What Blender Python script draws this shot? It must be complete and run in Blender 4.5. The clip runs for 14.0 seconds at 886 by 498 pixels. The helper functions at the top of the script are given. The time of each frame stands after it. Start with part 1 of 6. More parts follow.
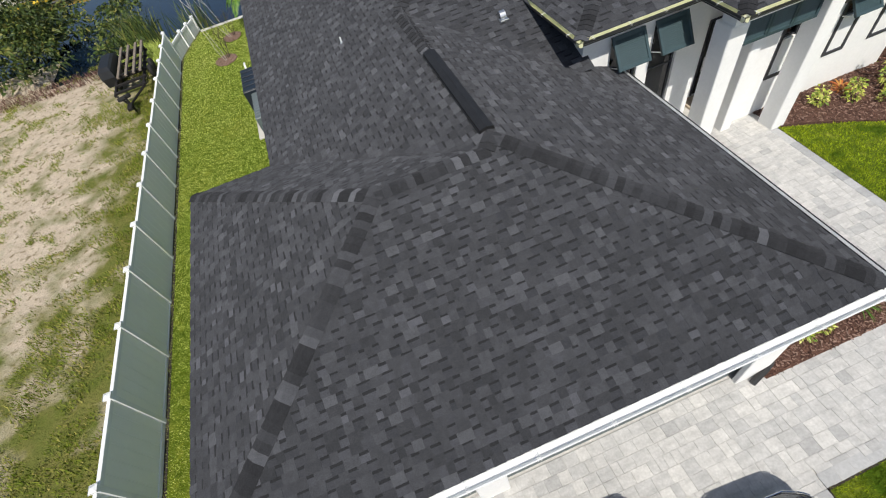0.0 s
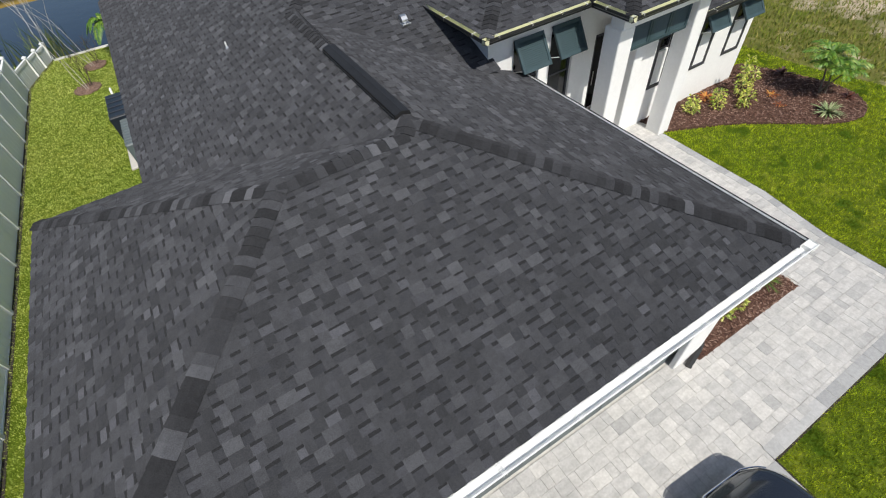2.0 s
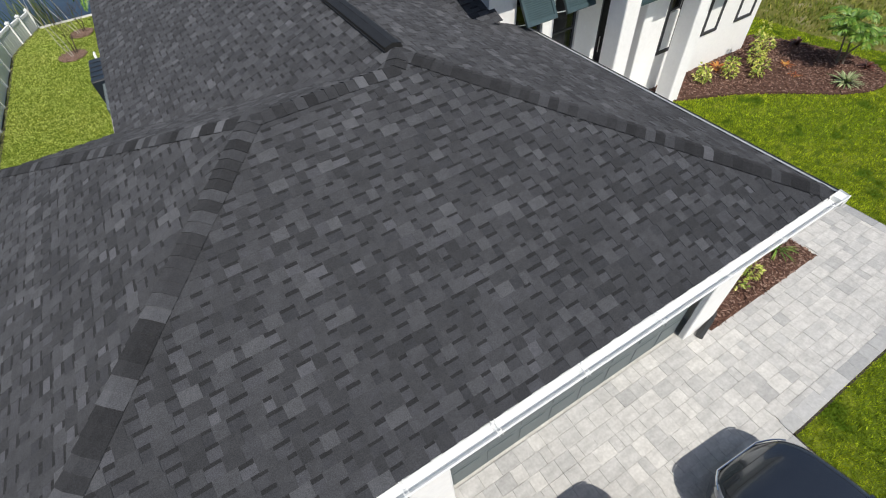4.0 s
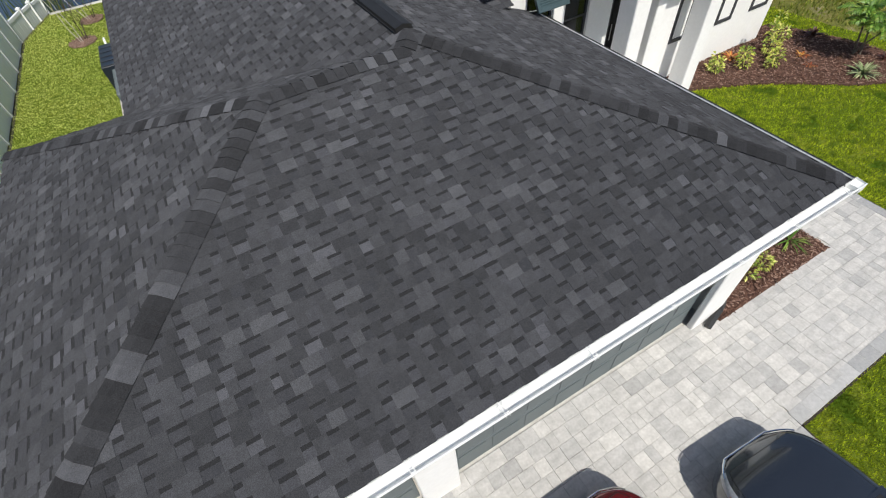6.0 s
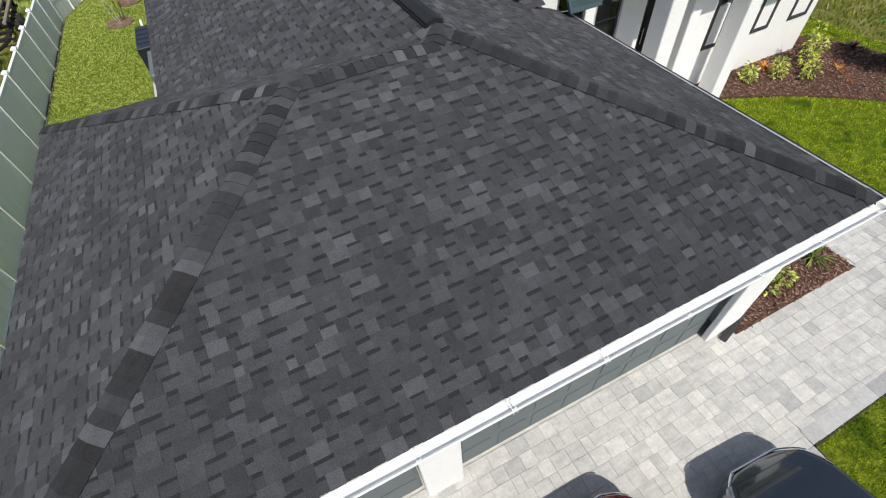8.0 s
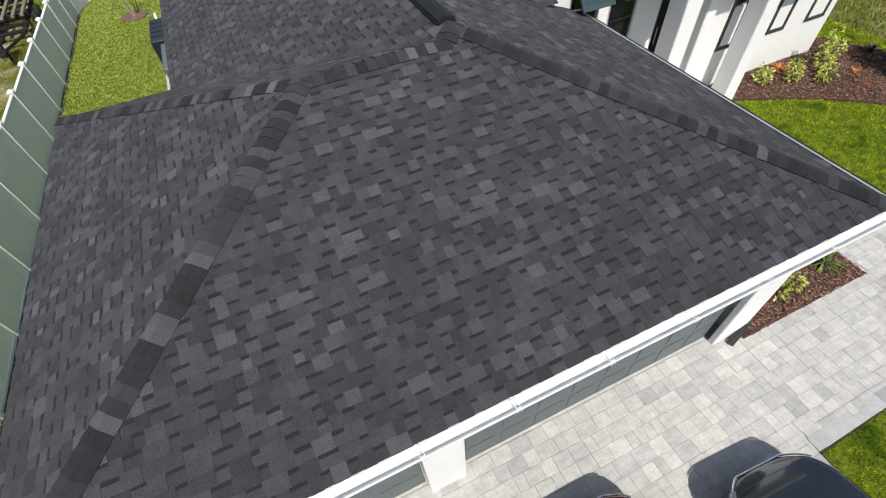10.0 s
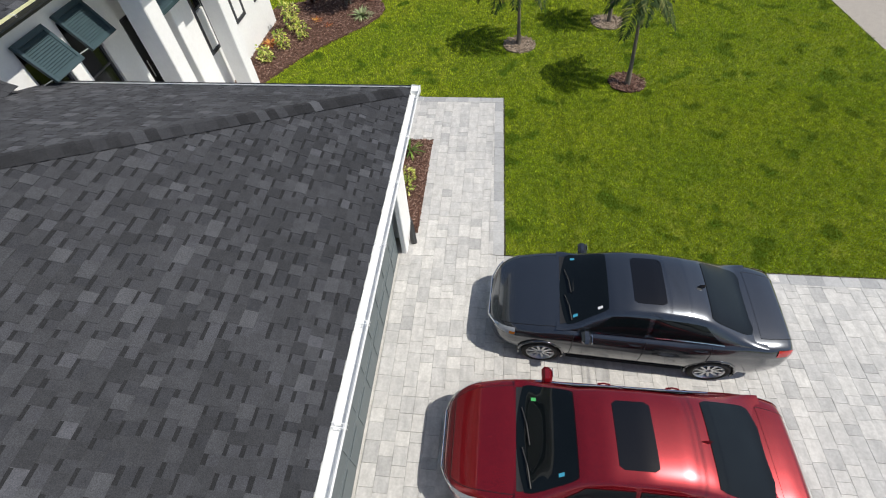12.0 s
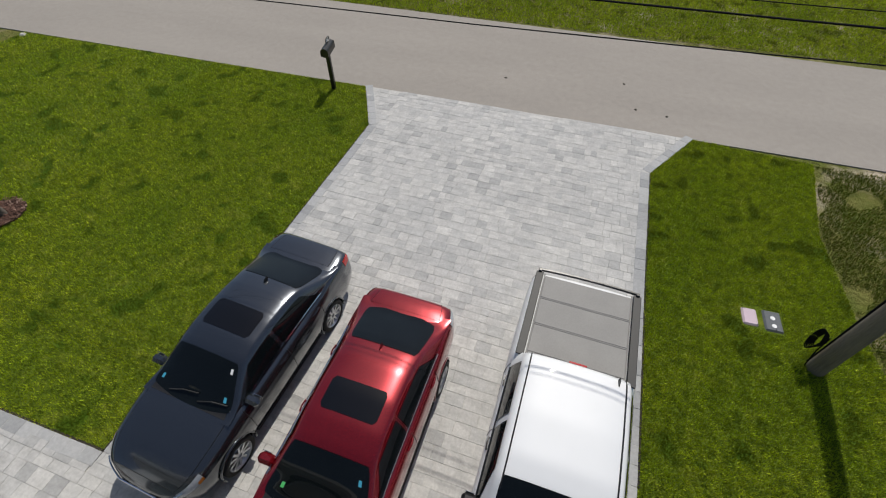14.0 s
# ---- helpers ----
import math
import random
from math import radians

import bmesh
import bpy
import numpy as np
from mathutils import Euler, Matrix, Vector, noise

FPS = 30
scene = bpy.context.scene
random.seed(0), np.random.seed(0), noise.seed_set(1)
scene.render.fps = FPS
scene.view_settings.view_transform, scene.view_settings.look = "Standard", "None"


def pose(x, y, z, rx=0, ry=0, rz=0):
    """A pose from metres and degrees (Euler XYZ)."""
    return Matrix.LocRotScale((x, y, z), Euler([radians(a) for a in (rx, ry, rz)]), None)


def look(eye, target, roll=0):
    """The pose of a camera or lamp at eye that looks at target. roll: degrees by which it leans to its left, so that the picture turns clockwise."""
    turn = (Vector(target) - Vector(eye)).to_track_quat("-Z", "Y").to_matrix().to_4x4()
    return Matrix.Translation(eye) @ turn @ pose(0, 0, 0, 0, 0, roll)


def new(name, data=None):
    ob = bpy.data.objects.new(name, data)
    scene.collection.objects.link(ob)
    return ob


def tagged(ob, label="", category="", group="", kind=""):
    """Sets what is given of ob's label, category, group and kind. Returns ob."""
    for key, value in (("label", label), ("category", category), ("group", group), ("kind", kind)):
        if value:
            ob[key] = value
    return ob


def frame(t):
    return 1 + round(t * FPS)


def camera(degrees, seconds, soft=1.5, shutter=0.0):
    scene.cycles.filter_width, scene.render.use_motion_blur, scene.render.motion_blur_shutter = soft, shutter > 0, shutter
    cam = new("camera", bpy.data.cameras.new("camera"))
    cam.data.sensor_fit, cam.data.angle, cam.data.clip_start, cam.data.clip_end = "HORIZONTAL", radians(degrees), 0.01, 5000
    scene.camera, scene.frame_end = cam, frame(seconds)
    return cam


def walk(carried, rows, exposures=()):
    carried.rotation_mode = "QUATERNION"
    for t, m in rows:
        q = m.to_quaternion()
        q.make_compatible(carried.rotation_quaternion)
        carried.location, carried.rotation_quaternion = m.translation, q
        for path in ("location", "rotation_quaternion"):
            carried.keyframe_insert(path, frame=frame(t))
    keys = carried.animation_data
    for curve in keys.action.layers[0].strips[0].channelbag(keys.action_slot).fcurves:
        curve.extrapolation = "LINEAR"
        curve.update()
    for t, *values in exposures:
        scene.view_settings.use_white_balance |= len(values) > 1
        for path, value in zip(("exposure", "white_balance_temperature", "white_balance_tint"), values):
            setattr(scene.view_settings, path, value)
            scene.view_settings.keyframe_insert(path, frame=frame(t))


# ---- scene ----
cam = camera(89.01, 14.0, soft=1.1)
PATH = [
    (0, (2.698, 3.715, 9.438), (2.858, 4.953, 7.875), -16.7),
    (0.5, (2.449, 3.758, 9.481), (2.806, 4.995, 7.95), -14.4),
    (1, (2.319, 3.891, 9.298), (2.794, 5.111, 7.786), -10.2),
    (1.5, (2.33, 3.887, 8.792), (2.867, 5.094, 7.291), -8.7),
    (2, (2.309, 3.9, 8.325), (2.911, 5.091, 6.835), -6.7),
    (2.5, (2.298, 3.912, 8.03), (2.903, 5.091, 6.533), -6.2),
    (5, (2.289, 3.781, 7.307), (2.866, 4.958, 5.797), -6.5),
    (5.5, (2.24, 3.789, 7.313), (2.8, 4.966, 5.796), -7.1),
    (6, (2.22, 3.777, 7.336), (2.779, 4.946, 5.813), -6.2),
    (6.5, (2.179, 3.794, 7.329), (2.721, 4.981, 5.814), -6.8),
    (7, (2.164, 3.758, 7.339), (2.696, 4.934, 5.811), -6.0),
    (7.5, (2.177, 3.74, 7.366), (2.708, 4.912, 5.835), -4.9),
    (8, (2.173, 3.743, 7.359), (2.667, 4.935, 5.83), -5.1),
    (8.5, (2.168, 3.742, 7.39), (2.615, 4.953, 5.863), -5.5),
    (11, (2.161, 3.744, 7.373), (2.677, 4.887, 5.814), -3.1),
    (11.3, (2.148, 3.757, 7.366), (2.896, 4.757, 5.804), -2.2),
    (11.5, (2.134, 3.707, 7.32), (3.083, 4.539, 5.768), -2.9),
    (11.7, (2.107, 3.803, 7.314), (3.226, 4.365, 5.755), -2.3),
    (12, (2.077, 3.748, 7.36), (3.3, 3.929, 5.788), -4.0),
    (12.3, (2.054, 3.781, 7.373), (3.265, 3.471, 5.811), -3.8),
    (12.5, (2.015, 3.825, 7.329), (3.116, 3.188, 5.787), -3.7),
    (12.7, (2.014, 3.85, 7.344), (2.904, 2.918, 5.814), -2.0),
    (13, (1.933, 3.856, 7.363), (2.45, 2.65, 5.854), -0.6),
    (13.5, (1.915, 3.85, 7.438), (2.348, 2.614, 5.927), -0.6),
    (14, (1.994, 3.75, 7.418), (2.408, 2.505, 5.909), 0.5),
]
walk(cam, [(t, look(eye, target, roll)) for t, eye, target, roll in PATH], [(0, 0.0), (11.3, 0.0), (12.0, 0.02), (12.5, -0.36), (13.0, -0.50), (14.0, -0.48)])

# ---- world, sun ----
SUN_DIR = Vector((0.015, 0.705, -1.0)).normalized()
world = bpy.data.worlds.new("sky")
scene.world = world
world.use_nodes = True
wn = world.node_tree
sky = wn.nodes.new("ShaderNodeTexSky")
sky.sky_type = "NISHITA"
sky.sun_disc = False
sky.sun_elevation = math.asin(-SUN_DIR.z)
sky.sun_rotation = math.atan2(-SUN_DIR.x, -SUN_DIR.y)
sky.air_density, sky.dust_density = 1.0, 1.2
background = wn.nodes["Background"]
background.inputs["Strength"].default_value = 0.105
wn.links.new(sky.outputs[0], background.inputs[0])
sun = new("sun", bpy.data.lights.new("sun", "SUN"))
sun.data.energy, sun.data.angle, sun.data.color = 4.5, radians(0.6), (1.0, 0.95, 0.86)
sun.matrix_world = look((0, 0, 30), Vector((0, 0, 30)) + SUN_DIR)


# ---- materials ----
def ramp_between(nt, fac, a, b):
    mix = nt.nodes.new("ShaderNodeMix")
    mix.data_type = "RGBA"
    nt.links.new(fac, mix.inputs["Factor"])
    for slot, c in (("A", a), ("B", b)):
        s = [i for i in mix.inputs if i.name == slot and i.type == "RGBA"][0]
        if isinstance(c, bpy.types.NodeSocket):
            nt.links.new(c, s)
        else:
            s.default_value = (*c, 1)
    return [o for o in mix.outputs if o.type == "RGBA"][0]


def noise_fac(nt, scale, low=0.35, high=0.65, detail=4.0, stretch=None, world_space=True):
    co = nt.nodes.new("ShaderNodeNewGeometry").outputs["Position"] if world_space else nt.nodes.new("ShaderNodeTexCoord").outputs["Object"]
    if stretch:
        mp = nt.nodes.new("ShaderNodeMapping")
        mp.inputs["Scale"].default_value = stretch
        nt.links.new(co, mp.inputs["Vector"])
        co = mp.outputs[0]
    n = nt.nodes.new("ShaderNodeTexNoise")
    n.inputs["Scale"].default_value, n.inputs["Detail"].default_value = scale, detail
    nt.links.new(co, n.inputs["Vector"])
    r = nt.nodes.new("ShaderNodeMapRange")
    r.inputs["From Min"].default_value, r.inputs["From Max"].default_value = low, high
    nt.links.new(n.outputs["Fac"], r.inputs["Value"])
    return r.outputs[0]


def colour_steps(nt, fac, steps, constant=False):
    cr = nt.nodes.new("ShaderNodeValToRGB")
    cr.color_ramp.interpolation = "CONSTANT" if constant else "LINEAR"
    els = cr.color_ramp.elements
    while len(els) < len(steps):
        els.new(0.5)
    for e, (p, c) in zip(els, steps):
        e.position, e.color = p, (*c, 1)
    nt.links.new(fac, cr.inputs[0])
    return cr.outputs[0]


def material(name, colour=(0.5, 0.5, 0.5), rough=0.6, metal=0.0, vary=(), steps=None, source=None, bump=(), coat=0.0, transmission=0.0, sheen=0.0, spec=0.5, powder=0.0):
    """vary: (scale, strength, stretch); bump: (scale, distance); steps: a palette picked by 'island', 'object' or a noise scale."""
    m = bpy.data.materials.new(name)
    m.use_nodes = True
    nt = m.node_tree
    b = nt.nodes["Principled BSDF"]
    b.inputs["Roughness"].default_value, b.inputs["Metallic"].default_value = rough, metal
    b.inputs["Coat Weight"].default_value, b.inputs["Transmission Weight"].default_value = coat, transmission
    b.inputs["Coat Roughness"].default_value = 0.04
    b.inputs["Specular IOR Level"].default_value = spec
    if "Diffuse Roughness" in b.inputs:
        b.inputs["Diffuse Roughness"].default_value = powder
    if steps:
        if source == "island":
            fac = nt.nodes.new("ShaderNodeNewGeometry").outputs["Random Per Island"]
        elif source == "object":
            fac = nt.nodes.new("ShaderNodeObjectInfo").outputs["Random"]
        else:
            fac = noise_fac(nt, source, 0.3, 0.7)
        col = colour_steps(nt, fac, steps)
    else:
        rgb = nt.nodes.new("ShaderNodeRGB")
        rgb.outputs[0].default_value = (*colour, 1)
        col = rgb.outputs[0]
    for v in vary:
        scale, amount = v[0], v[1]
        fac = noise_fac(nt, scale, 0.25, 0.75, 5.0, v[2] if len(v) > 2 else None)
        mul = nt.nodes.new("ShaderNodeMapRange")
        mul.inputs["To Min"].default_value, mul.inputs["To Max"].default_value = 1 - amount, 1 + amount
        nt.links.new(fac, mul.inputs["Value"])
        vm = nt.nodes.new("ShaderNodeVectorMath")
        vm.operation = "SCALE"
        nt.links.new(col, vm.inputs[0])
        nt.links.new(mul.outputs[0], vm.inputs["Scale"])
        col = vm.outputs[0]
    nt.links.new(col, b.inputs["Base Color"])
    height = None
    for scale, dist in bump:
        bp = nt.nodes.new("ShaderNodeBump")
        bp.inputs["Distance"].default_value = dist
        bp.inputs["Strength"].default_value = 0.8
        nt.links.new(noise_fac(nt, scale, 0.2, 0.8, 3.0), bp.inputs["Height"])
        if height:
            nt.links.new(height, bp.inputs["Normal"])
        height = bp.outputs[0]
    if height:
        nt.links.new(height, b.inputs["Normal"])
    return m


SHINGLE_STEPS = [(0.0, (0.0375, 0.0390, 0.0435)), (0.25, (0.0465, 0.0483, 0.0538)), (0.55, (0.0535, 0.0556, 0.0620)), (0.76, (0.0600, 0.0624, 0.0698)), (0.92, (0.0720, 0.0747, 0.0830)), (1.0, (0.0860, 0.0892, 0.0990))]
GAP_STEPS = [(0.0, (0.0414, 0.0435, 0.0499)), (0.6, (0.0547, 0.0568, 0.0644)), (0.92, (0.0655, 0.0679, 0.0778)), (1.0, (0.0896, 0.0925, 0.1057))]
CAP_STEPS = [(0.0, (0.0230, 0.0237, 0.0262)), (0.40, (0.0320, 0.0331, 0.0368)), (0.68, (0.0420, 0.0436, 0.0490)), (0.87, (0.062, 0.0645, 0.0725)), (1.0, (0.104, 0.108, 0.121))]
GRIT = dict(rough=0.92, vary=[(95, 0.32), (300, 0.30), (9, 0.12), (0.9, 0.08)], bump=[(320, 0.003)], spec=0.12, powder=0.9)
M_TOOTH = material("asphalt_shingle", steps=SHINGLE_STEPS, source="island", **GRIT)
M_TOOTH_PART = material("asphalt_shingle_piece", steps=SHINGLE_STEPS, source="object", **GRIT)
M_GAP = material("asphalt_shingle_base", steps=GAP_STEPS, source="island", **GRIT)
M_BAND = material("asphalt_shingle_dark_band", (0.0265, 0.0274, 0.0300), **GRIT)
M_CAP = material("asphalt_ridge_cap", steps=CAP_STEPS, source="object", **GRIT)
M_VENT = material("black_vent_plastic", (0.012, 0.012, 0.013), 0.6, vary=[(6, 0.3)], bump=[(60, 0.002)])
M_STUCCO = material("white_stucco", (0.80, 0.80, 0.79), 0.85, vary=[(1.2, 0.03), (14, 0.03)], bump=[(90, 0.004), (12, 0.003)])
M_GUTTER = material("white_aluminium", (0.80, 0.81, 0.80), 0.35, vary=[(2.5, 0.05), (25, 0.04)])
M_GUTTER_IN = material("dusty_gutter_inside", (0.76, 0.77, 0.76), 0.5, vary=[(5, 0.07), (60, 0.08)])
M_CREAM = material("cream_gutter_inside", (0.62, 0.62, 0.40), 0.5, vary=[(4, 0.15), (40, 0.1)])
M_NAVY = material("dark_navy_metal", (0.012, 0.018, 0.028), 0.4, vary=[(8, 0.2)])
M_BRONZE = material("dark_bronze_metal", (0.022, 0.022, 0.023), 0.4, vary=[(8, 0.2)])
M_SCREEN = material("dark_insect_screen", (0.040, 0.041, 0.044), 0.8, vary=[(2, 0.25), (400, 0.3)])
M_GALV = material("galvanised_steel", (0.62, 0.64, 0.66), 0.35, 0.9, vary=[(20, 0.15)])
M_TEAL = material("teal_grey_shutter_paint", (0.030, 0.058, 0.068), 0.5, vary=[(5, 0.12), (60, 0.06)])
M_DARKGLASS = material("dark_window_glass", (0.012, 0.013, 0.015), 0.06, vary=[(2, 0.2)])
M_FRAME = material("charcoal_window_frame", (0.045, 0.047, 0.055), 0.5, vary=[(10, 0.15)])
M_DOORPANEL = material("blue_grey_garage_door", (0.105, 0.130, 0.138), 0.5, vary=[(2, 0.06), (40, 0.04)], bump=[(30, 0.001)])
M_SOFFIT = material("white_soffit", (0.72, 0.72, 0.70), 0.7, vary=[(4, 0.06)])
M_CONCRETE = material("tan_doorstep", (0.50, 0.42, 0.32), 0.8, vary=[(6, 0.1), (60, 0.1)], bump=[(80, 0.002)])
PAVER_STEPS = [(0.0, (0.375, 0.372, 0.366)), (0.15, (0.445, 0.44, 0.43)), (0.6, (0.487, 0.478, 0.462)), (0.9, (0.52, 0.51, 0.49)), (1.0, (0.55, 0.538, 0.515))]
PAVER = dict(rough=0.85, vary=[(0.35, 0.06), (3.6, 0.15, (1, 2.6, 1)), (11, 0.07, (1.6, 0.6, 1)), (26, 0.10), (180, 0.08)], bump=[(120, 0.003)], spec=0.35)
M_PAVER = material("pale_concrete_paver", steps=PAVER_STEPS, source="island", **PAVER)
M_PAVER_PART = material("pale_concrete_paver_piece", steps=PAVER_STEPS, source="object", **PAVER)
M_BORDER = material("grey_border_paver", steps=[(0, (0.30, 0.305, 0.31)), (1, (0.43, 0.43, 0.43))], source="island", rough=0.85, vary=[(20, 0.12), (150, 0.08)], bump=[(120, 0.003)])
M_JOINT = material("sand_joint", (0.52, 0.505, 0.475), 0.95, vary=[(4, 0.2), (120, 0.25)], bump=[(200, 0.003)])
M_ROAD = material("pale_worn_asphalt", (0.335, 0.305, 0.272), 0.92, vary=[(0.5, 0.06, (0.4, 1.5, 1)), (5, 0.06), (220, 0.20)], bump=[(240, 0.003)], spec=0.3)
M_MULCH = material("brown_bark_mulch", steps=[(0, (0.055, 0.026, 0.018)), (0.5, (0.10, 0.048, 0.033)), (1, (0.19, 0.105, 0.075))], source=38, rough=0.95, vary=[(3, 0.15), (110, 0.4)], bump=[(70, 0.02)])
M_CHIP = material("bark_chip", steps=[(0, (0.06, 0.028, 0.020)), (0.6, (0.16, 0.080, 0.055)), (1, (0.36, 0.24, 0.19))], source="island", rough=0.95, vary=[(60, 0.2)])
M_PINKMULCH = material("faded_pink_mulch", (0.27, 0.175, 0.135), 0.95, vary=[(8, 0.25), (60, 0.4)], bump=[(70, 0.02)])
M_SANDRING = material("pale_mulch_ring", (0.31, 0.24, 0.18), 0.95, vary=[(8, 0.2), (90, 0.3)], bump=[(70, 0.02)])


def ground_material():
    """Wild ground: green and dry grass over pale sand, sandier on the empty lot beyond the fence."""
    m = material("wild_grass_and_sand", rough=0.95, bump=[(9, 0.06), (60, 0.04)], spec=0.2)
    nt = m.node_tree
    b = nt.nodes["Principled BSDF"]
    green = ramp_between(nt, noise_fac(nt, 1.6, 0.28, 0.62, 8), (0.13, 0.165, 0.024), (0.27, 0.235, 0.075))
    green = ramp_between(nt, noise_fac(nt, 45, 0.3, 0.75, 3), green, (0.12, 0.15, 0.025))
    sand = ramp_between(nt, noise_fac(nt, 2.2, 0.3, 0.7, 8), (0.76, 0.65, 0.515), (0.60, 0.49, 0.365))
    sand = ramp_between(nt, noise_fac(nt, 30, 0.45, 0.9, 4), sand, (0.40, 0.32, 0.215))
    sand = ramp_between(nt, noise_fac(nt, 4.5, 0.56, 0.66, 6), sand, (0.27, 0.21, 0.12))
    geo = nt.nodes.new("ShaderNodeNewGeometry")
    sep = nt.nodes.new("ShaderNodeSeparateXYZ")
    nt.links.new(geo.outputs["Position"], sep.inputs[0])
    lot = nt.nodes.new("ShaderNodeMapRange")
    lot.inputs["From Min"].default_value, lot.inputs["From Max"].default_value = -4.9, -8.5
    nt.links.new(sep.outputs[0], lot.inputs["Value"])
    back = nt.nodes.new("ShaderNodeMapRange")
    back.inputs["From Min"].default_value, back.inputs["From Max"].default_value = 8.8, 17.0
    nt.links.new(sep.outputs[1], back.inputs["Value"])
    mul = nt.nodes.new("ShaderNodeMath")
    mul.operation = "MULTIPLY"
    nt.links.new(lot.outputs[0], mul.inputs[0])
    nt.links.new(back.outputs[0], mul.inputs[1])
    east = nt.nodes.new("ShaderNodeMapRange")
    east.inputs["From Min"].default_value, east.inputs["From Max"].default_value = 24.0, 27.0
    nt.links.new(sep.outputs[0], east.inputs["Value"])
    kerb = nt.nodes.new("ShaderNodeMapRange")
    kerb.inputs["From Min"].default_value, kerb.inputs["From Max"].default_value = -3.5, -4.6
    nt.links.new(sep.outputs[0], kerb.inputs["Value"])
    south = nt.nodes.new("ShaderNodeMapRange")
    south.inputs["From Min"].default_value, south.inputs["From Max"].default_value = 1.5, -1.5
    nt.links.new(sep.outputs[1], south.inputs["Value"])
    plot = nt.nodes.new("ShaderNodeMath")
    plot.operation = "MULTIPLY"
    kerb.inputs["To Max"].default_value = 0.12
    nt.links.new(kerb.outputs[0], plot.inputs[0])
    nt.links.new(south.outputs[0], plot.inputs[1])
    verge = nt.nodes.new("ShaderNodeMapRange")
    verge.inputs["From Min"].default_value, verge.inputs["From Max"].default_value = -14.2, -13.4
    nt.links.new(sep.outputs[1], verge.inputs["Value"])
    near_side = nt.nodes.new("ShaderNodeMath")
    near_side.operation = "MULTIPLY"
    nt.links.new(plot.outputs[0], near_side.inputs[0])
    nt.links.new(verge.outputs[0], near_side.inputs[1])
    west = nt.nodes.new("ShaderNodeMath")
    west.operation = "MAXIMUM"
    nt.links.new(mul.outputs[0], west.inputs[0])
    nt.links.new(near_side.outputs[0], west.inputs[1])
    both = nt.nodes.new("ShaderNodeMath")
    both.operation = "MAXIMUM"
    nt.links.new(west.outputs[0], both.inputs[0])
    nt.links.new(east.outputs[0], both.inputs[1])
    add = nt.nodes.new("ShaderNodeMath")
    add.operation = "MULTIPLY_ADD"
    add.inputs[1].default_value = 0.31
    nt.links.new(both.outputs[0], add.inputs[0])
    nt.links.new(noise_fac(nt, 0.8, 0.0, 1.0, 12), add.inputs[2])
    edge = nt.nodes.new("ShaderNodeMapRange")
    edge.inputs["From Min"].default_value, edge.inputs["From Max"].default_value = 0.54, 0.80
    nt.links.new(add.outputs[0], edge.inputs["Value"])
    nt.links.new(ramp_between(nt, edge.outputs[0], green, sand), b.inputs["Base Color"])
    return m


def lawn_material(name, patches, blade=False, tones=((0.50, 0.63, 0.032), (0.69, 0.76, 0.042))):
    m = material(name, rough=0.95, bump=[(70, 0.03), (14, 0.02)], spec=0.08)
    nt = m.node_tree
    b = nt.nodes["Principled BSDF"]
    col = ramp_between(nt, noise_fac(nt, 0.45, 0.35, 0.65, 6), *tones) if blade else ramp_between(nt, noise_fac(nt, 0.45, 0.35, 0.65, 6), (0.14, 0.20, 0.018), (0.19, 0.235, 0.024))
    if blade:
        info = nt.nodes.new("ShaderNodeNewGeometry").outputs["Random Per Island"]
        tone = colour_steps(nt, info, [(0, (0.50, 0.56, 0.50)), (0.5, (0.97, 1.02, 0.9)), (0.92, (1.28, 1.25, 1.15)), (1.0, (1.5, 1.38, 1.7))])
        mul = nt.nodes.new("ShaderNodeVectorMath")
        mul.operation = "MULTIPLY"
        nt.links.new(col, mul.inputs[0])
        nt.links.new(tone, mul.inputs[1])
        col = mul.outputs[0]
    else:
        col = ramp_between(nt, noise_fac(nt, 130, 0.35, 0.8, 3), col, (0.080, 0.125, 0.008))
    col = ramp_between(nt, noise_fac(nt, 2.4, 0.55, 0.95, 5), col, (0.40, 0.42, 0.060))
    if patches:
        col = ramp_between(nt, noise_fac(nt, 1.35, 0.585, 0.65, 2.0), col, (0.070, 0.130, 0.008))
    col = ramp_between(nt, noise_fac(nt, 5.5, 0.42, 0.72, 5), col, (0.17, 0.27, 0.022) if blade else (0.08, 0.12, 0.010))
    nt.links.new(col, b.inputs["Base Color"])
    return m


M_GROUND = ground_material()
M_LAWN = lawn_material("mown_lawn", True)
M_BLADE = lawn_material("lawn_blade", True, True)
M_LAWN_PLAIN = lawn_material("mown_lawn_even", False)
M_BLADE_PLAIN = lawn_material("lawn_blade_even", False, True, ((0.66, 0.76, 0.22), (0.80, 0.84, 0.30)))
M_WILDBLADE = material("wild_grass_blade", steps=[(0, (0.11, 0.16, 0.012)), (0.6, (0.20, 0.24, 0.026)), (1, (0.38, 0.32, 0.10))], source="island", rough=0.8, vary=[(0.5, 0.25)], spec=0.25)
M_WATER = material("dark_pond_water", (0.006, 0.014, 0.028), 0.03, bump=[(0.8, 0.006)], spec=0.35)
M_VINYL = material("white_vinyl", (0.80, 0.81, 0.80), 0.45, vary=[(1.5, 0.04), (9, 0.03)])


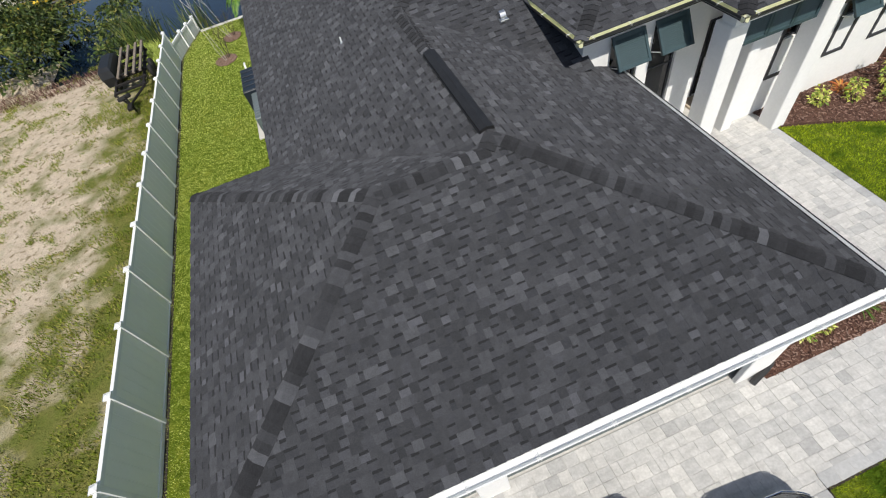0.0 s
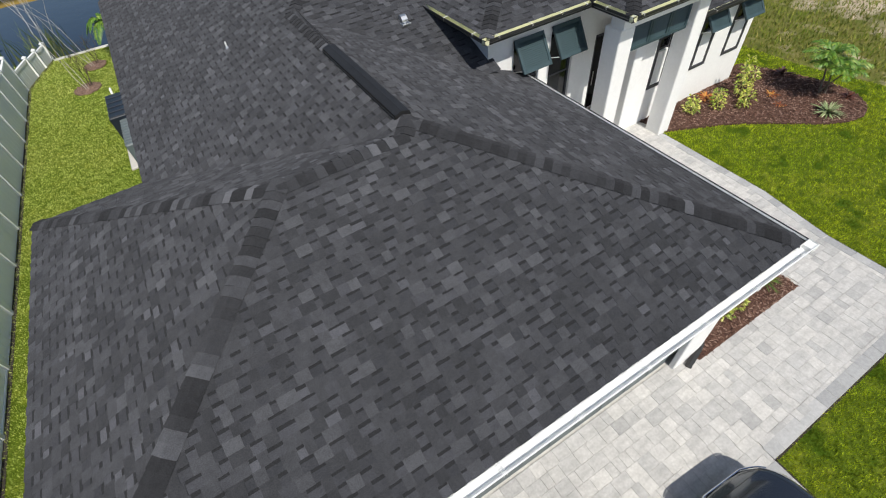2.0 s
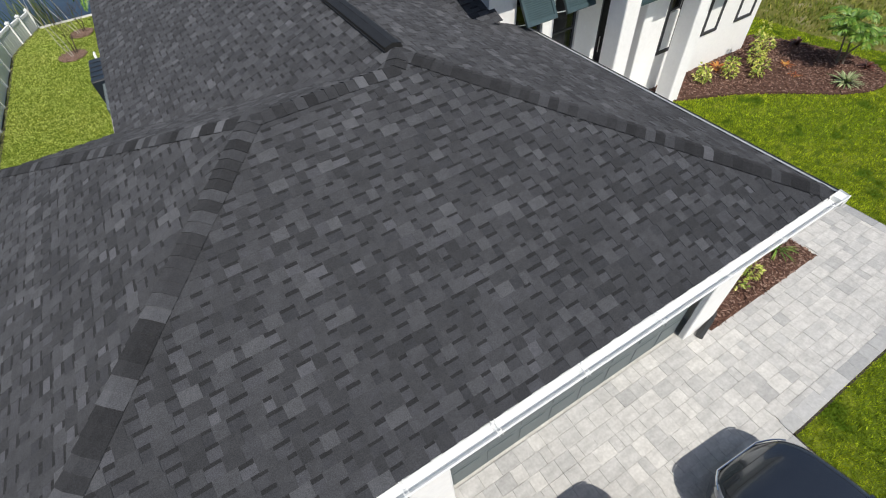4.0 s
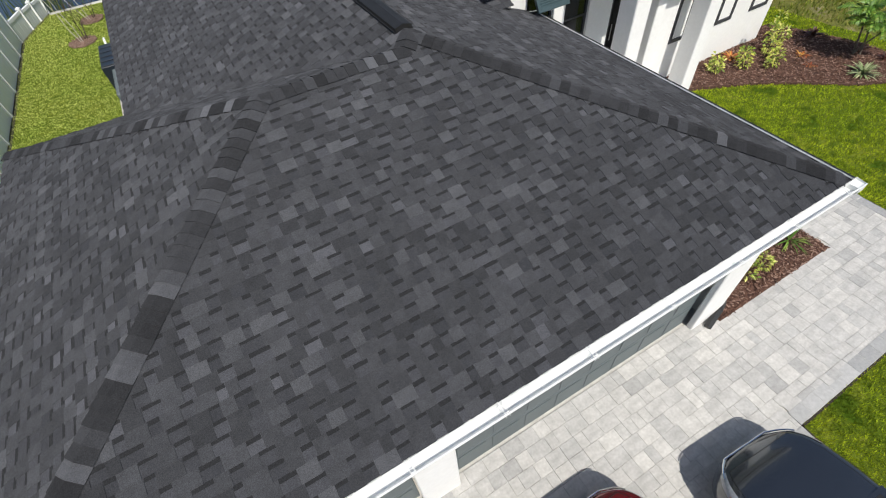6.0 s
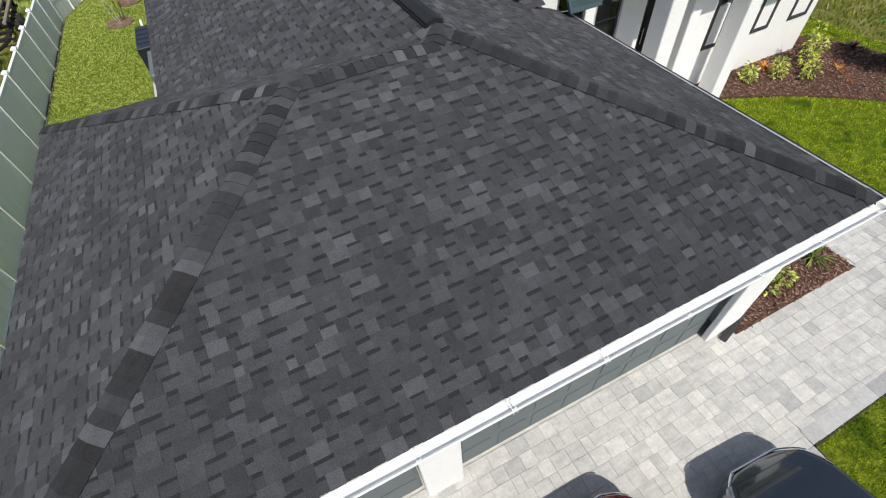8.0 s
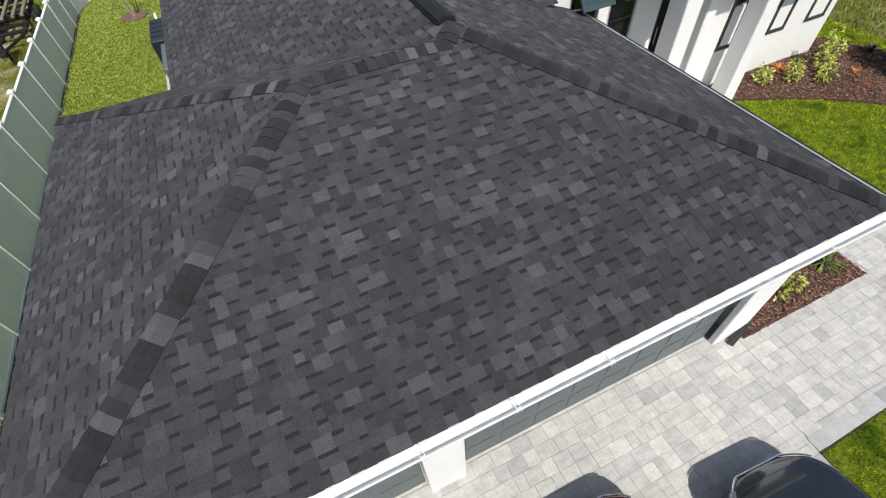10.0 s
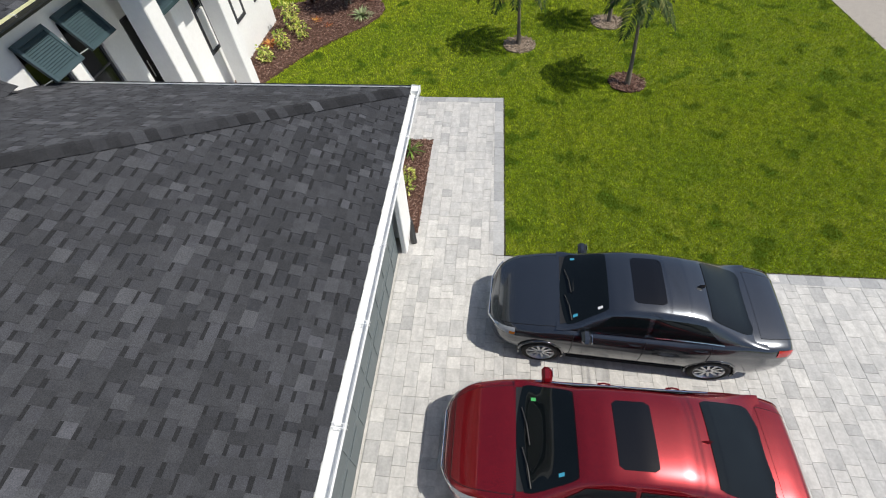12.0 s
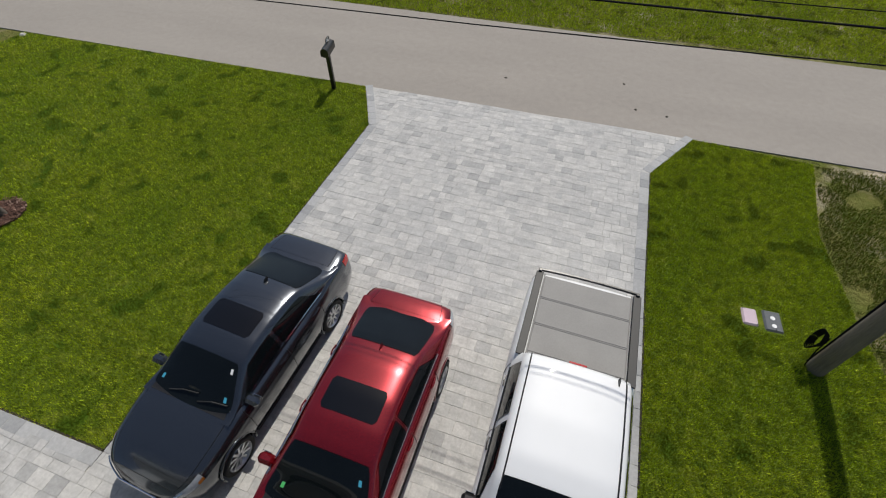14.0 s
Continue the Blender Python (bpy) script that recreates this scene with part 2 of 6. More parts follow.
def let_light_through(m, amount, colour):
    """Thin plastic and leaves glow a little with the sun behind them."""
    nt = m.node_tree
    out = [n for n in nt.nodes if n.type == "OUTPUT_MATERIAL"][0]
    b = nt.nodes["Principled BSDF"]
    t = nt.nodes.new("ShaderNodeBsdfTranslucent")
    t.inputs["Color"].default_value = (*colour, 1)
    mix = nt.nodes.new("ShaderNodeMixShader")
    mix.inputs[0].default_value = amount
    nt.links.new(b.outputs[0], mix.inputs[1])
    nt.links.new(t.outputs[0], mix.inputs[2])
    nt.links.new(mix.outputs[0], out.inputs["Surface"])


M_SLAT = material("white_vinyl_slat", (0.84, 0.85, 0.84), 0.45, vary=[(1.5, 0.04), (9, 0.03)])
let_light_through(M_SLAT, 0.56, (0.92, 0.94, 0.87))
let_light_through(M_BLADE, 0.13, (0.56, 0.60, 0.05))
let_light_through(M_BLADE_PLAIN, 0.16, (0.66, 0.68, 0.16))
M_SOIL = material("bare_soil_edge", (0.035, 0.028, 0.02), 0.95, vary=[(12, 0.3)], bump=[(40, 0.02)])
M_BARK = material("grey_palm_bark", (0.15, 0.125, 0.10), 0.9, vary=[(14, 0.25, (1, 1, 5)), (80, 0.2)], bump=[(40, 0.006)])
M_TWIG = material("pale_bare_branch", (0.46, 0.43, 0.38), 0.85, vary=[(20, 0.2)])
M_TRUNK = material("dark_brown_bark", (0.07, 0.05, 0.035), 0.9, vary=[(20, 0.3)])
M_PALM = material("palm_leaflet", steps=[(0, (0.022, 0.042, 0.010)), (0.6, (0.050, 0.080, 0.018)), (1, (0.15, 0.15, 0.045))], source="island", rough=0.7, vary=[(2, 0.2)], spec=0.15)
M_PALMYOUNG = material("bright_palm_leaflet", steps=[(0, (0.05, 0.13, 0.012)), (0.6, (0.11, 0.23, 0.022)), (1, (0.26, 0.33, 0.05))], source="island", rough=0.5, vary=[(3, 0.2)])
M_CROTON = material("yellow_green_leaf", steps=[(0, (0.13, 0.24, 0.03)), (0.35, (0.36, 0.44, 0.06)), (0.75, (0.66, 0.64, 0.15)), (1, (0.76, 0.72, 0.32))], source="island", rough=0.5, vary=[(9, 0.15)])
M_ORANGE = material("orange_red_leaf", steps=[(0, (0.24, 0.05, 0.012)), (0.5, (0.46, 0.13, 0.018)), (1, (0.50, 0.26, 0.05))], source="island", rough=0.55)
M_MAROON = material("maroon_leaf", steps=[(0, (0.035, 0.018, 0.012)), (0.6, (0.11, 0.030, 0.022)), (1, (0.19, 0.06, 0.03))], source="island", rough=0.55)
M_AGAVE = material("pale_striped_blade", steps=[(0, (0.14, 0.20, 0.07)), (0.6, (0.28, 0.34, 0.16)), (1, (0.50, 0.52, 0.30))], source="island", rough=0.5)
M_WOODS = material("dense_bush_leaf", steps=[(0, (0.014, 0.030, 0.006)), (0.5, (0.045, 0.078, 0.011)), (0.85, (0.12, 0.15, 0.022)), (1, (0.22, 0.20, 0.05))], source="island", rough=0.6, vary=[(0.6, 0.3)])
M_RUST = material("rusty_black_steel", (0.016, 0.014, 0.013), 0.7, 0.3, vary=[(9, 0.4)])
M_TARP = material("black_tarpaulin", (0.010, 0.011, 0.013), 0.55, vary=[(3, 0.3)])
M_BOOM = material("yellow_barrier_fabric", (0.70, 0.46, 0.03), 0.6, vary=[(0.6, 0.15), (3, 0.1)])
M_SEAWALL = material("pale_seawall_concrete", (0.52, 0.50, 0.46), 0.85, vary=[(0.7, 0.12)])
M_POLE = material("weathered_pole_wood", (0.20, 0.165, 0.13), 0.9, vary=[(6, 0.3, (1, 1, 0.12)), (60, 0.2, (1, 1, 0.1))], bump=[(30, 0.004)])
M_CABLE = material("black_cable", (0.008, 0.008, 0.009), 0.85, spec=0.15)
M_BLACK = material("satin_black_metal", (0.010, 0.010, 0.011), 0.35, vary=[(12, 0.2)])
M_LILAC = material("lilac_plastic_lid", (0.56, 0.44, 0.50), 0.6, vary=[(8, 0.06)])
M_GREYLID = material("dark_grey_polymer_lid", (0.10, 0.11, 0.12), 0.65, vary=[(20, 0.15)])
M_WHITE = material("white_enamel", (0.82, 0.82, 0.82), 0.4)
M_GREYPAINT = material("metallic_grey_car_paint", (0.072, 0.080, 0.093), 0.20, 0.8, vary=[(900, 0.10), (1.5, 0.04)], coat=1.0)
M_REDPAINT = material("metallic_red_car_paint", (0.225, 0.003, 0.008), 0.24, 0.55, vary=[(900, 0.10), (1.5, 0.04)], coat=1.0)
M_WHITEPAINT = material("white_truck_paint", (0.80, 0.81, 0.82), 0.5, vary=[(2, 0.02)], coat=0.5)
M_CARGLASS = material("tinted_car_glass", (0.005, 0.007, 0.008), 0.03, vary=[(3, 0.2)], spec=0.3)
M_SUNROOF = material("black_sunroof_glass", (0.004, 0.004, 0.005), 0.04)
M_TYRE = material("black_rubber", (0.014, 0.014, 0.014), 0.85, vary=[(30, 0.2)])
M_ALLOY = material("silver_alloy", (0.55, 0.56, 0.58), 0.32, 0.85, vary=[(20, 0.08)])
M_CHROME = material("bright_chrome", (0.78, 0.79, 0.80), 0.10, 1.0)
M_TRIM = material("black_plastic_trim", (0.012, 0.012, 0.013), 0.55, vary=[(40, 0.15)])
M_LAMP = material("clear_lamp_lens", (0.34, 0.36, 0.39), 0.08, vary=[(40, 0.2)], coat=1.0)
M_TAIL = material("red_tail_lens", (0.42, 0.012, 0.012), 0.12, coat=1.0)
M_AMBER = material("amber_lens", (0.65, 0.20, 0.02), 0.15, coat=1.0)
M_VINYLCOVER = material("grey_vinyl_bed_cover", (0.29, 0.28, 0.265), 0.75, vary=[(2, 0.08), (50, 0.06)], bump=[(120, 0.001)])
M_GREENTAG = material("green_sticker", (0.10, 0.55, 0.16), 0.5)
M_BLUETAG = material("blue_sticker", (0.06, 0.38, 0.55), 0.5)
M_SEAT = material("dark_grey_upholstery", (0.035, 0.036, 0.038), 0.8, vary=[(20, 0.2)])


# ---- mesh helpers ----
class Shape:
    """Collects points and faces, then makes one mesh."""

    def __init__(self):
        self.v, self.f, self.mi = [], [], []

    def face(self, pts, mi=0):
        n = len(self.v)
        self.v.extend([tuple(p) for p in pts])
        self.f.append(tuple(range(n, n + len(pts))))
        self.mi.append(mi)
        return self

    def box(self, lo, hi, mi=0, m=None):
        (x0, y0, z0), (x1, y1, z1) = lo, hi
        p = [(x0, y0, z0), (x1, y0, z0), (x1, y1, z0), (x0, y1, z0), (x0, y0, z1), (x1, y0, z1), (x1, y1, z1), (x0, y1, z1)]
        if m is not None:
            p = [tuple(m @ Vector(q)) for q in p]
        n = len(self.v)
        self.v.extend(p)
        for q in ((0, 3, 2, 1), (4, 5, 6, 7), (0, 1, 5, 4), (1, 2, 6, 5), (2, 3, 7, 6), (3, 0, 4, 7)):
            self.f.append(tuple(n + i for i in q))
            self.mi.append(mi)
        return self

    def grid(self, rows, mi=0, closed=False):
        n, w = len(self.v), len(rows[0])
        for r in rows:
            self.v.extend([tuple(p) for p in r])
        for a in range(len(rows) - 1):
            for b in range(w if closed else w - 1):
                c = (b + 1) % w
                self.f.append((n + a * w + b, n + a * w + c, n + (a + 1) * w + c, n + (a + 1) * w + b))
                self.mi.append(mi)
        return self

    def tube(self, pts, radius, sides=8, mi=0, caps=True):
        pts = [Vector(p) for p in pts]
        rad = radius if isinstance(radius, (list, tuple)) else [radius] * len(pts)
        rings = []
        for i, p in enumerate(pts):
            d = (pts[min(i + 1, len(pts) - 1)] - pts[max(i - 1, 0)]).normalized()
            side = d.cross(Vector((0, 0, 1)))
            side = side.normalized() if side.length > 1e-3 else Vector((1, 0, 0))
            up = side.cross(d).normalized()
            rings.append([p + float(rad[i]) * (math.cos(2 * math.pi * k / sides) * side + math.sin(2 * math.pi * k / sides) * up) for k in range(sides)])
        self.grid(rings, mi, True)
        if caps:
            self.face(rings[0][::-1], mi)
            self.face(rings[-1], mi)
        return self

    def prism(self, poly, z0, z1, mi=0):
        n = len(poly)
        a = [(x, y, z0) for x, y in poly]
        b = [(x, y, z1) for x, y in poly]
        self.face(b, mi)
        self.face(a[::-1], mi)
        for i in range(n):
            j = (i + 1) % n
            self.face([a[i], a[j], b[j], b[i]], mi)
        return self

    def mesh(self, name, mats, smooth=False, weld=False):
        me = bpy.data.meshes.new(name)
        me.from_pydata(self.v, [], self.f)
        for m in mats if isinstance(mats, (list, tuple)) else [mats]:
            me.materials.append(m)
        if any(self.mi):
            me.polygons.foreach_set("material_index", self.mi)
        if weld:
            bm = bmesh.new()
            bm.from_mesh(me)
            bmesh.ops.remove_doubles(bm, verts=bm.verts, dist=0.0005)
            bmesh.ops.recalc_face_normals(bm, faces=bm.faces)
            bm.to_mesh(me)
            bm.free()
        if smooth:
            me.polygons.foreach_set("use_smooth", [True] * len(me.polygons))
        me.update()
        return me


def part(name, shape, mats, parent=None, label="", smooth=False, weld=False, m=None):
    ob = new(name, shape.mesh(name, mats, smooth, weld) if isinstance(shape, Shape) else shape)
    if parent:
        ob.parent = parent
    if m is not None:
        ob.matrix_basis = m
    if label:
        tagged(ob, label)
    return ob


def bevelled(lo, hi, r=0.01, mi=0):
    """A box with chamfered edges, as a Shape."""
    bm = bmesh.new()
    bmesh.ops.create_cube(bm, size=1.0)
    c, s = [(a + b) / 2 for a, b in zip(lo, hi)], [b - a for a, b in zip(lo, hi)]
    for v in bm.verts:
        v.co = Vector((c[0] + v.co.x * s[0], c[1] + v.co.y * s[1], c[2] + v.co.z * s[2]))
    bmesh.ops.bevel(bm, geom=bm.edges[:], offset=min(r, min(s) * 0.45), segments=1, affect="EDGES")
    out = Shape()
    bm.verts.ensure_lookup_table()
    for f in bm.faces:
        out.face([v.co for v in f.verts], mi)
    bm.free()
    return out


def empty(name, m, label, category, group=""):
    ob = new(name)
    ob.matrix_basis = m
    ob.empty_display_size = 0.1
    return tagged(ob, label, category, group)


def inside(poly, x, y):
    """Which of the points x, y lie in the polygon."""
    ok = np.zeros(len(x), bool)
    n = len(poly)
    for i in range(n):
        (x0, y0), (x1, y1) = poly[i], poly[(i + 1) % n]
        if y0 == y1:
            continue
        hit = ((y0 > y) != (y1 > y)) & (x < (x1 - x0) * (y - y0) / (y1 - y0) + x0)
        ok ^= hit
    return ok


def inside_one(poly, x, y):
    return bool(inside(poly, np.array([x]), np.array([y]))[0])

# ---- ground ----
def build_ground():
    xs = [-900, -300, -90, -40] + [-20 + 2 * i for i in range(31)] + [60, 120, 300, 900]
    ys = [-900, -300, -90, -40, -20, -10, 0, 10, 20, 28, 30.7, 31.3, 34, 37, 39, 40, 41, 42, 43, 44, 45, 46, 47, 48, 49, 50, 52, 55, 60, 70, 90, 150, 300, 900]
    s = Shape()

    def height(x, y):
        far = 47.6 - (x + 7.6) * 0.10
        if x > (-11 if y < 36 else -20) and 31.2 < y < max(far, 40) and x < 100:
            return -1.4
        return -0.03 if y < 30.5 else -0.12
    s.grid([[(x, y, height(x, y)) for x in xs] for y in ys])
    g = part("ground", s, M_GROUND)
    tagged(g, "wild green and dry grass over pale sand", "ground", kind="structure")
    w = part("water", Shape().face([(-40, 31.0, -0.5), (110, 31.0, -0.5), (110, 60, -0.5), (-40, 60, -0.5)]), M_WATER)
    tagged(w, "dark blue still pond behind the house", "pond", kind="structure")


build_ground()
road = part("road", Shape().prism([(-200, -23.32), (-7.34, -14.76), (12.91, -13.86), (200, -5.54), (200, 0.49), (22.9, -7.41), (8.55, -8.05), (-1.24, -8.43), (-200, -16.14)], -0.2, 0.0), M_ROAD)
tagged(road, "pale worn asphalt residential road", "road", kind="structure")

PAVE = [(-0.68, 5.97), (-0.69, 5.59), (-0.29, 5.49), (-0.24, 1.17), (-0.18, -2.84), (-0.15, -6.49), (-1.24, -8.43), (8.55, -8.05), (7.54, -6.1), (7.55, -1.68), (7.68, 3.33), (13.19, 3.4), (13.19, 5.63), (13.47, 7.37), (13.51, 10.62), (13.6, 11.43), (13.43, 12.87), (11.21, 13.02), (11.33, 11.79), (8.21, 11.9), (8.12, 5.83)]
BED_FRONT = [(8.18, 5.17), (11.28, 5.17), (11.25, 6.27), (8.11, 6.33)]
BED_SIDE = [(13.55, 10.63), (13.83, 10.55), (14.39, 10.31), (15.39, 9.72), (16.13, 9.21), (16.76, 8.65), (17.41, 8.1), (18.08, 7.76), (18.58, 7.68), (18.94, 7.78), (19.33, 8.03), (19.62, 8.45), (19.69, 9.29), (19.34, 10.51), (18.74, 11.79), (17.76, 12), (17.85, 11.39), (13.43, 11.65)]
pavement = part("pavement", Shape().prism(PAVE, -0.2, 0.012), M_JOINT)
tagged(pavement, "driveway and walk of pale grey concrete pavers", "driveway", kind="structure")

LAWN_FRONT = [(7.54, -6.1), (8.55, -8.05), (22.08, -7.4), (22.73, -2.42), (21.83, 0.86), (20.95, 4.56), (20.87, 7.86), (20.19, 10.46), (20.06, 12.7), (18.59, 17.19), (16.91, 17.37), (17.79, 11.78), (18.98, 10.97), (19.65, 8.68), (18.4, 7.94), (16.72, 8.71), (15.37, 9.75), (13.51, 10.66), (13.47, 7.37), (13.19, 5.63), (13.19, 3.4), (7.68, 3.33), (7.55, -1.68)]
LAWN_BACK = [(-1.14, 5.65), (-0.99, 11.24), (0.71, 12), (1.03, 30.51), (-2.78, 31.21), (-3.58, 29.33), (-3.78, 28.38), (-3.88, 18.3), (-4, 5.83), (-3.89, 4.85)]
LAWN_SIDE = [(-0.15, -6.49), (-0.18, -2.84), (-0.24, 1.17), (-0.29, 5.63), (-1.14, 5.65), (-3.89, 4.85), (-4.42, -1.23), (-4.12, -3.01), (-3.85, -5.55), (-4.21, -8.3), (-1.24, -8.43)]
LAWNS = []
for name, poly, label in (("lawn_front", LAWN_FRONT, "bright green mown front lawn with darker patches"), ("lawn_drive", LAWN_SIDE, "bright green mown lawn beside the driveway"), ("lawn_back", LAWN_BACK, "green mown side lawn along the white fence")):
    s = Shape()
    s.prism(poly, -0.15, 0.0)
    ob = part(name, s, M_LAWN_PLAIN if name == "lawn_back" else M_LAWN)
    LAWNS.append(tagged(ob, label, "lawn", kind="structure"))


def mulch_bed(name, poly, label, chips):
    s = Shape().prism(poly, -0.1, 0.045)
    bed = tagged(part(name, s, M_MULCH), label, "flower bed", kind="structure")
    rng = np.random.RandomState(len(poly))
    lo, hi = np.min(poly, 0), np.max(poly, 0)
    x, y = rng.uniform(lo[0], hi[0], chips * 2), rng.uniform(lo[1], hi[1], chips * 2)
    ok = inside(poly, x, y)
    c = Shape()
    for px, py in zip(x[ok][:chips], y[ok][:chips]):
        a, t, w, l = rng.uniform(0, 6.28), rng.uniform(-0.5, 0.5), rng.uniform(0.005, 0.012), rng.uniform(0.015, 0.045)
        m = pose(px, py, 0.055 + rng.uniform(0, 0.02), math.degrees(t), math.degrees(t) * 0.6, math.degrees(a))
        c.box((-l, -w, -0.006), (l, w, 0.006), 0, m)
    tagged(part("mulch_chips", c, M_CHIP, bed), kind="stuff")
    return bed


mulch_bed("mulch_front", BED_FRONT, "brown bark mulch bed beside the garage", 2400)
mulch_bed("mulch_side", BED_SIDE, "curved bed of brown bark mulch by the entry", 6000)

# ---- house: plan numbers ----
R, F, L = 8.88, 5.115, -1.40          # roof edges: entry side, garage front, fence side
EZ, K = 3.03, 0.395                 # roof edge height, pitch
AM, AG = 4.17, 3.98                  # half spans of main and garage roofs
RX, LX = R - AM, R - 2 * AM          # main ridge and main left eave
GB = 13.08                           # garage back eave
BACK = 25.75
VY, VX = 11.53, 7.78                 # where the cross roof's valley begins


def roof_z(d):
    return EZ + K * d


P1 = (RX, F + AM, roof_z(AM))
P2 = (2.60, F + AG, roof_z(AG))
KNK = (LX + AG, F + AG, roof_z(AG))
FRC, FLC, BLC = (R, F, EZ), (L, F, EZ), (L, GB, EZ)
INN = (LX, GB, EZ)
VAL0 = (VX, VY, roof_z(R - VX))
VAL1 = (RX, VY + (VX - RX), roof_z(AM))
TOPX = RX + 3.6
TOP = (TOPX, VAL1[1] + 3.6, roof_z(AM + 3.6))
PLANES = {
    "front": [FLC, FRC, P1, KNK, P2],
    "left": [BLC, FLC, P2],
    "garage_back": [INN, BLC, P2, KNK],
    "main_left": [(LX, BACK, EZ), INN, KNK, P1, VAL1, TOP, (TOPX, BACK, roof_z(AM + 3.6))],
    "main_right": [FRC, (R, 11.84, EZ), (7.98, 11.84, roof_z(R - 7.98)), VAL0, VAL1, P1],
    "cross_front": [VAL0, (8.10, VY, VAL0[2]), (8.30, TOP[1], TOP[2]), TOP, VAL1],
}


def plane_frame(pts):
    o = Vector(pts[0])
    e = (Vector(pts[1]) - o)
    e.z = 0
    e.normalize()
    n = Vector((0, 0, 0))
    for i in range(1, len(pts) - 1):
        n += (Vector(pts[i]) - o).cross(Vector(pts[i + 1]) - o)
    n.normalize()
    if n.z < 0:
        n = -n
    s = n.cross(e)
    return o, e, s.normalized(), n


def level_range(uv, v):
    hits = []
    for i in range(len(uv)):
        (u0, v0), (u1, v1) = uv[i], uv[(i + 1) % len(uv)]
        if (v0 - v) * (v1 - v) <= 0 and v0 != v1:
            hits.append(u0 + (u1 - u0) * (v - v0) / (v1 - v0))
    return (min(hits), max(hits)) if len(hits) > 1 else None


EXPO = 0.140
WIDTHS = (0.11, 0.13, 0.15, 0.17, 0.19, 0.22)


def tooth_points(u0, u1, u0t, u1t, v0, v1, h):
    return [(u0, v0, h), (u1, v0, h), (u1t, v1, h * 0.45), (u0t, v1, h * 0.45), (u0, v0, 0.0), (u1, v0, 0.0), (u1t, v1, 0.0), (u0t, v1, 0.0)]


TOOTH_FACES = ((0, 1, 2, 3), (4, 5, 1, 0), (5, 6, 2, 1), (7, 4, 0, 3))
PIECES = []


def shingle_plane(key, roof, seed, cell=1.0, stretch=None):
    """Lays staggered laminated shingles course by course; stretch picks the loose pieces."""
    pts = PLANES[key]
    o, e, s, n = plane_frame(pts)
    uv = [((Vector(p) - o).dot(e), (Vector(p) - o).dot(s)) for p in pts]
    vmax = max(v for _, v in uv)
    rng = random.Random(seed)
    sh = Shape()

    def put(local, faces, mi):
        b = len(sh.v)
        sh.v.extend([tuple(o + e * a + s * c + n * d) for a, c, d in local])
        for f in faces:
            sh.f.append(tuple(b + i for i in f))
            sh.mi.append(mi)

    k = 0
    while k * EXPO < vmax - 0.01:
        v0, v1 = k * EXPO, min((k + 1) * EXPO, vmax)
        a, b = level_range(uv, v0 + 1e-4), level_range(uv, v1 - 1e-4)
        k += 1
        if not a:
            continue
        b = b or ((a[0] + a[1]) / 2,) * 2
        lo, hi = min(a[0], b[0]), max(a[1], b[1])
        u = lo - rng.uniform(0, 0.3)
        tooth = rng.random() < 0.5
        while u < hi:
            w = rng.choice(WIDTHS) * cell * (1.0 if tooth else rng.uniform(0.7, 1.0))
            s0, s1 = u, u + w
            u += w
            q = [max(min(x, r[1]), r[0]) for x, r in ((s0, a), (s1, a), (s1, b), (s0, b))]
            if q[1] - q[0] < 0.004 and q[2] - q[3] < 0.004:
                tooth = not tooth
                continue
            whole = q == [s0, s1, s1, s0]
            if tooth:
                h = 0.011
                mid = o + e * (s0 + w / 2) + s * (v0 + EXPO / 2)
                if whole and stretch and stretch[0] < mid.x < stretch[1] and stretch[2] < mid.y < stretch[3] and len(PIECES) < 300 and cell == 1.0:
                    m = Matrix((e, s, n)).transposed().to_4x4()
                    m.translation = o + e * s0 + s * v0
                    PIECES.append((round(w, 3), m))
                else:
                    put(tooth_points(q[0], q[1], q[3], q[2], v0 - 0.004, v1, h), TOOTH_FACES, 0)
            else:
                put([(q[0], v0, 0.003), (q[1], v0, 0.003), (q[2], v1, 0.001), (q[3], v1, 0.001)], ((0, 1, 2, 3),), 1)
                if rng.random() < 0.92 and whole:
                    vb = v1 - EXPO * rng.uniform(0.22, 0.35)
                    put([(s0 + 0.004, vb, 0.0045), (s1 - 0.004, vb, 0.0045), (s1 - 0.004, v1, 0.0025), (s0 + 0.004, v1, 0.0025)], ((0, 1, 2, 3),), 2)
            tooth = not tooth
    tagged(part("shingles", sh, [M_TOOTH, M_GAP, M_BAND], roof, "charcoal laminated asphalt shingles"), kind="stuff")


roof = Shape()
for pts in PLANES.values():
    o, e, s, n = plane_frame(pts)
    top = [Vector(p) - n * 0.002 for p in pts]
    roof.face(top)
    low = [p - Vector((0, 0, 0.12)) for p in top]
    for i in range(len(top)):
        j = (i + 1) % len(top)
        if top[i].z < EZ + 0.05 and top[j].z < EZ + 0.05:
            roof.face([top[i], low[i], low[j], top[j]], 1)
roof_main = tagged(part("roof", roof, [M_GAP, M_BRONZE]), "low hipped roof of charcoal asphalt shingles", "roof", kind="structure")

# soffit under the eaves, walls and garage front
SOFF = [(L + 0.02, F + 0.02), (R - 0.02, F + 0.02), (R - 0.02, 11.8), (LX + 0.02, 11.8), (LX + 0.02, GB - 0.02), (L + 0.02, GB - 0.02)]
tagged(part("soffit", Shape().prism(SOFF, EZ - 0.20, EZ - 0.17), M_SOFFIT), "white painted soffit under the eaves", "soffit", kind="structure")


def wall_block(name, lo, hi, label):
    return tagged(part(name, Shape().box(lo, hi), M_STUCCO), label, "wall", kind="structure")


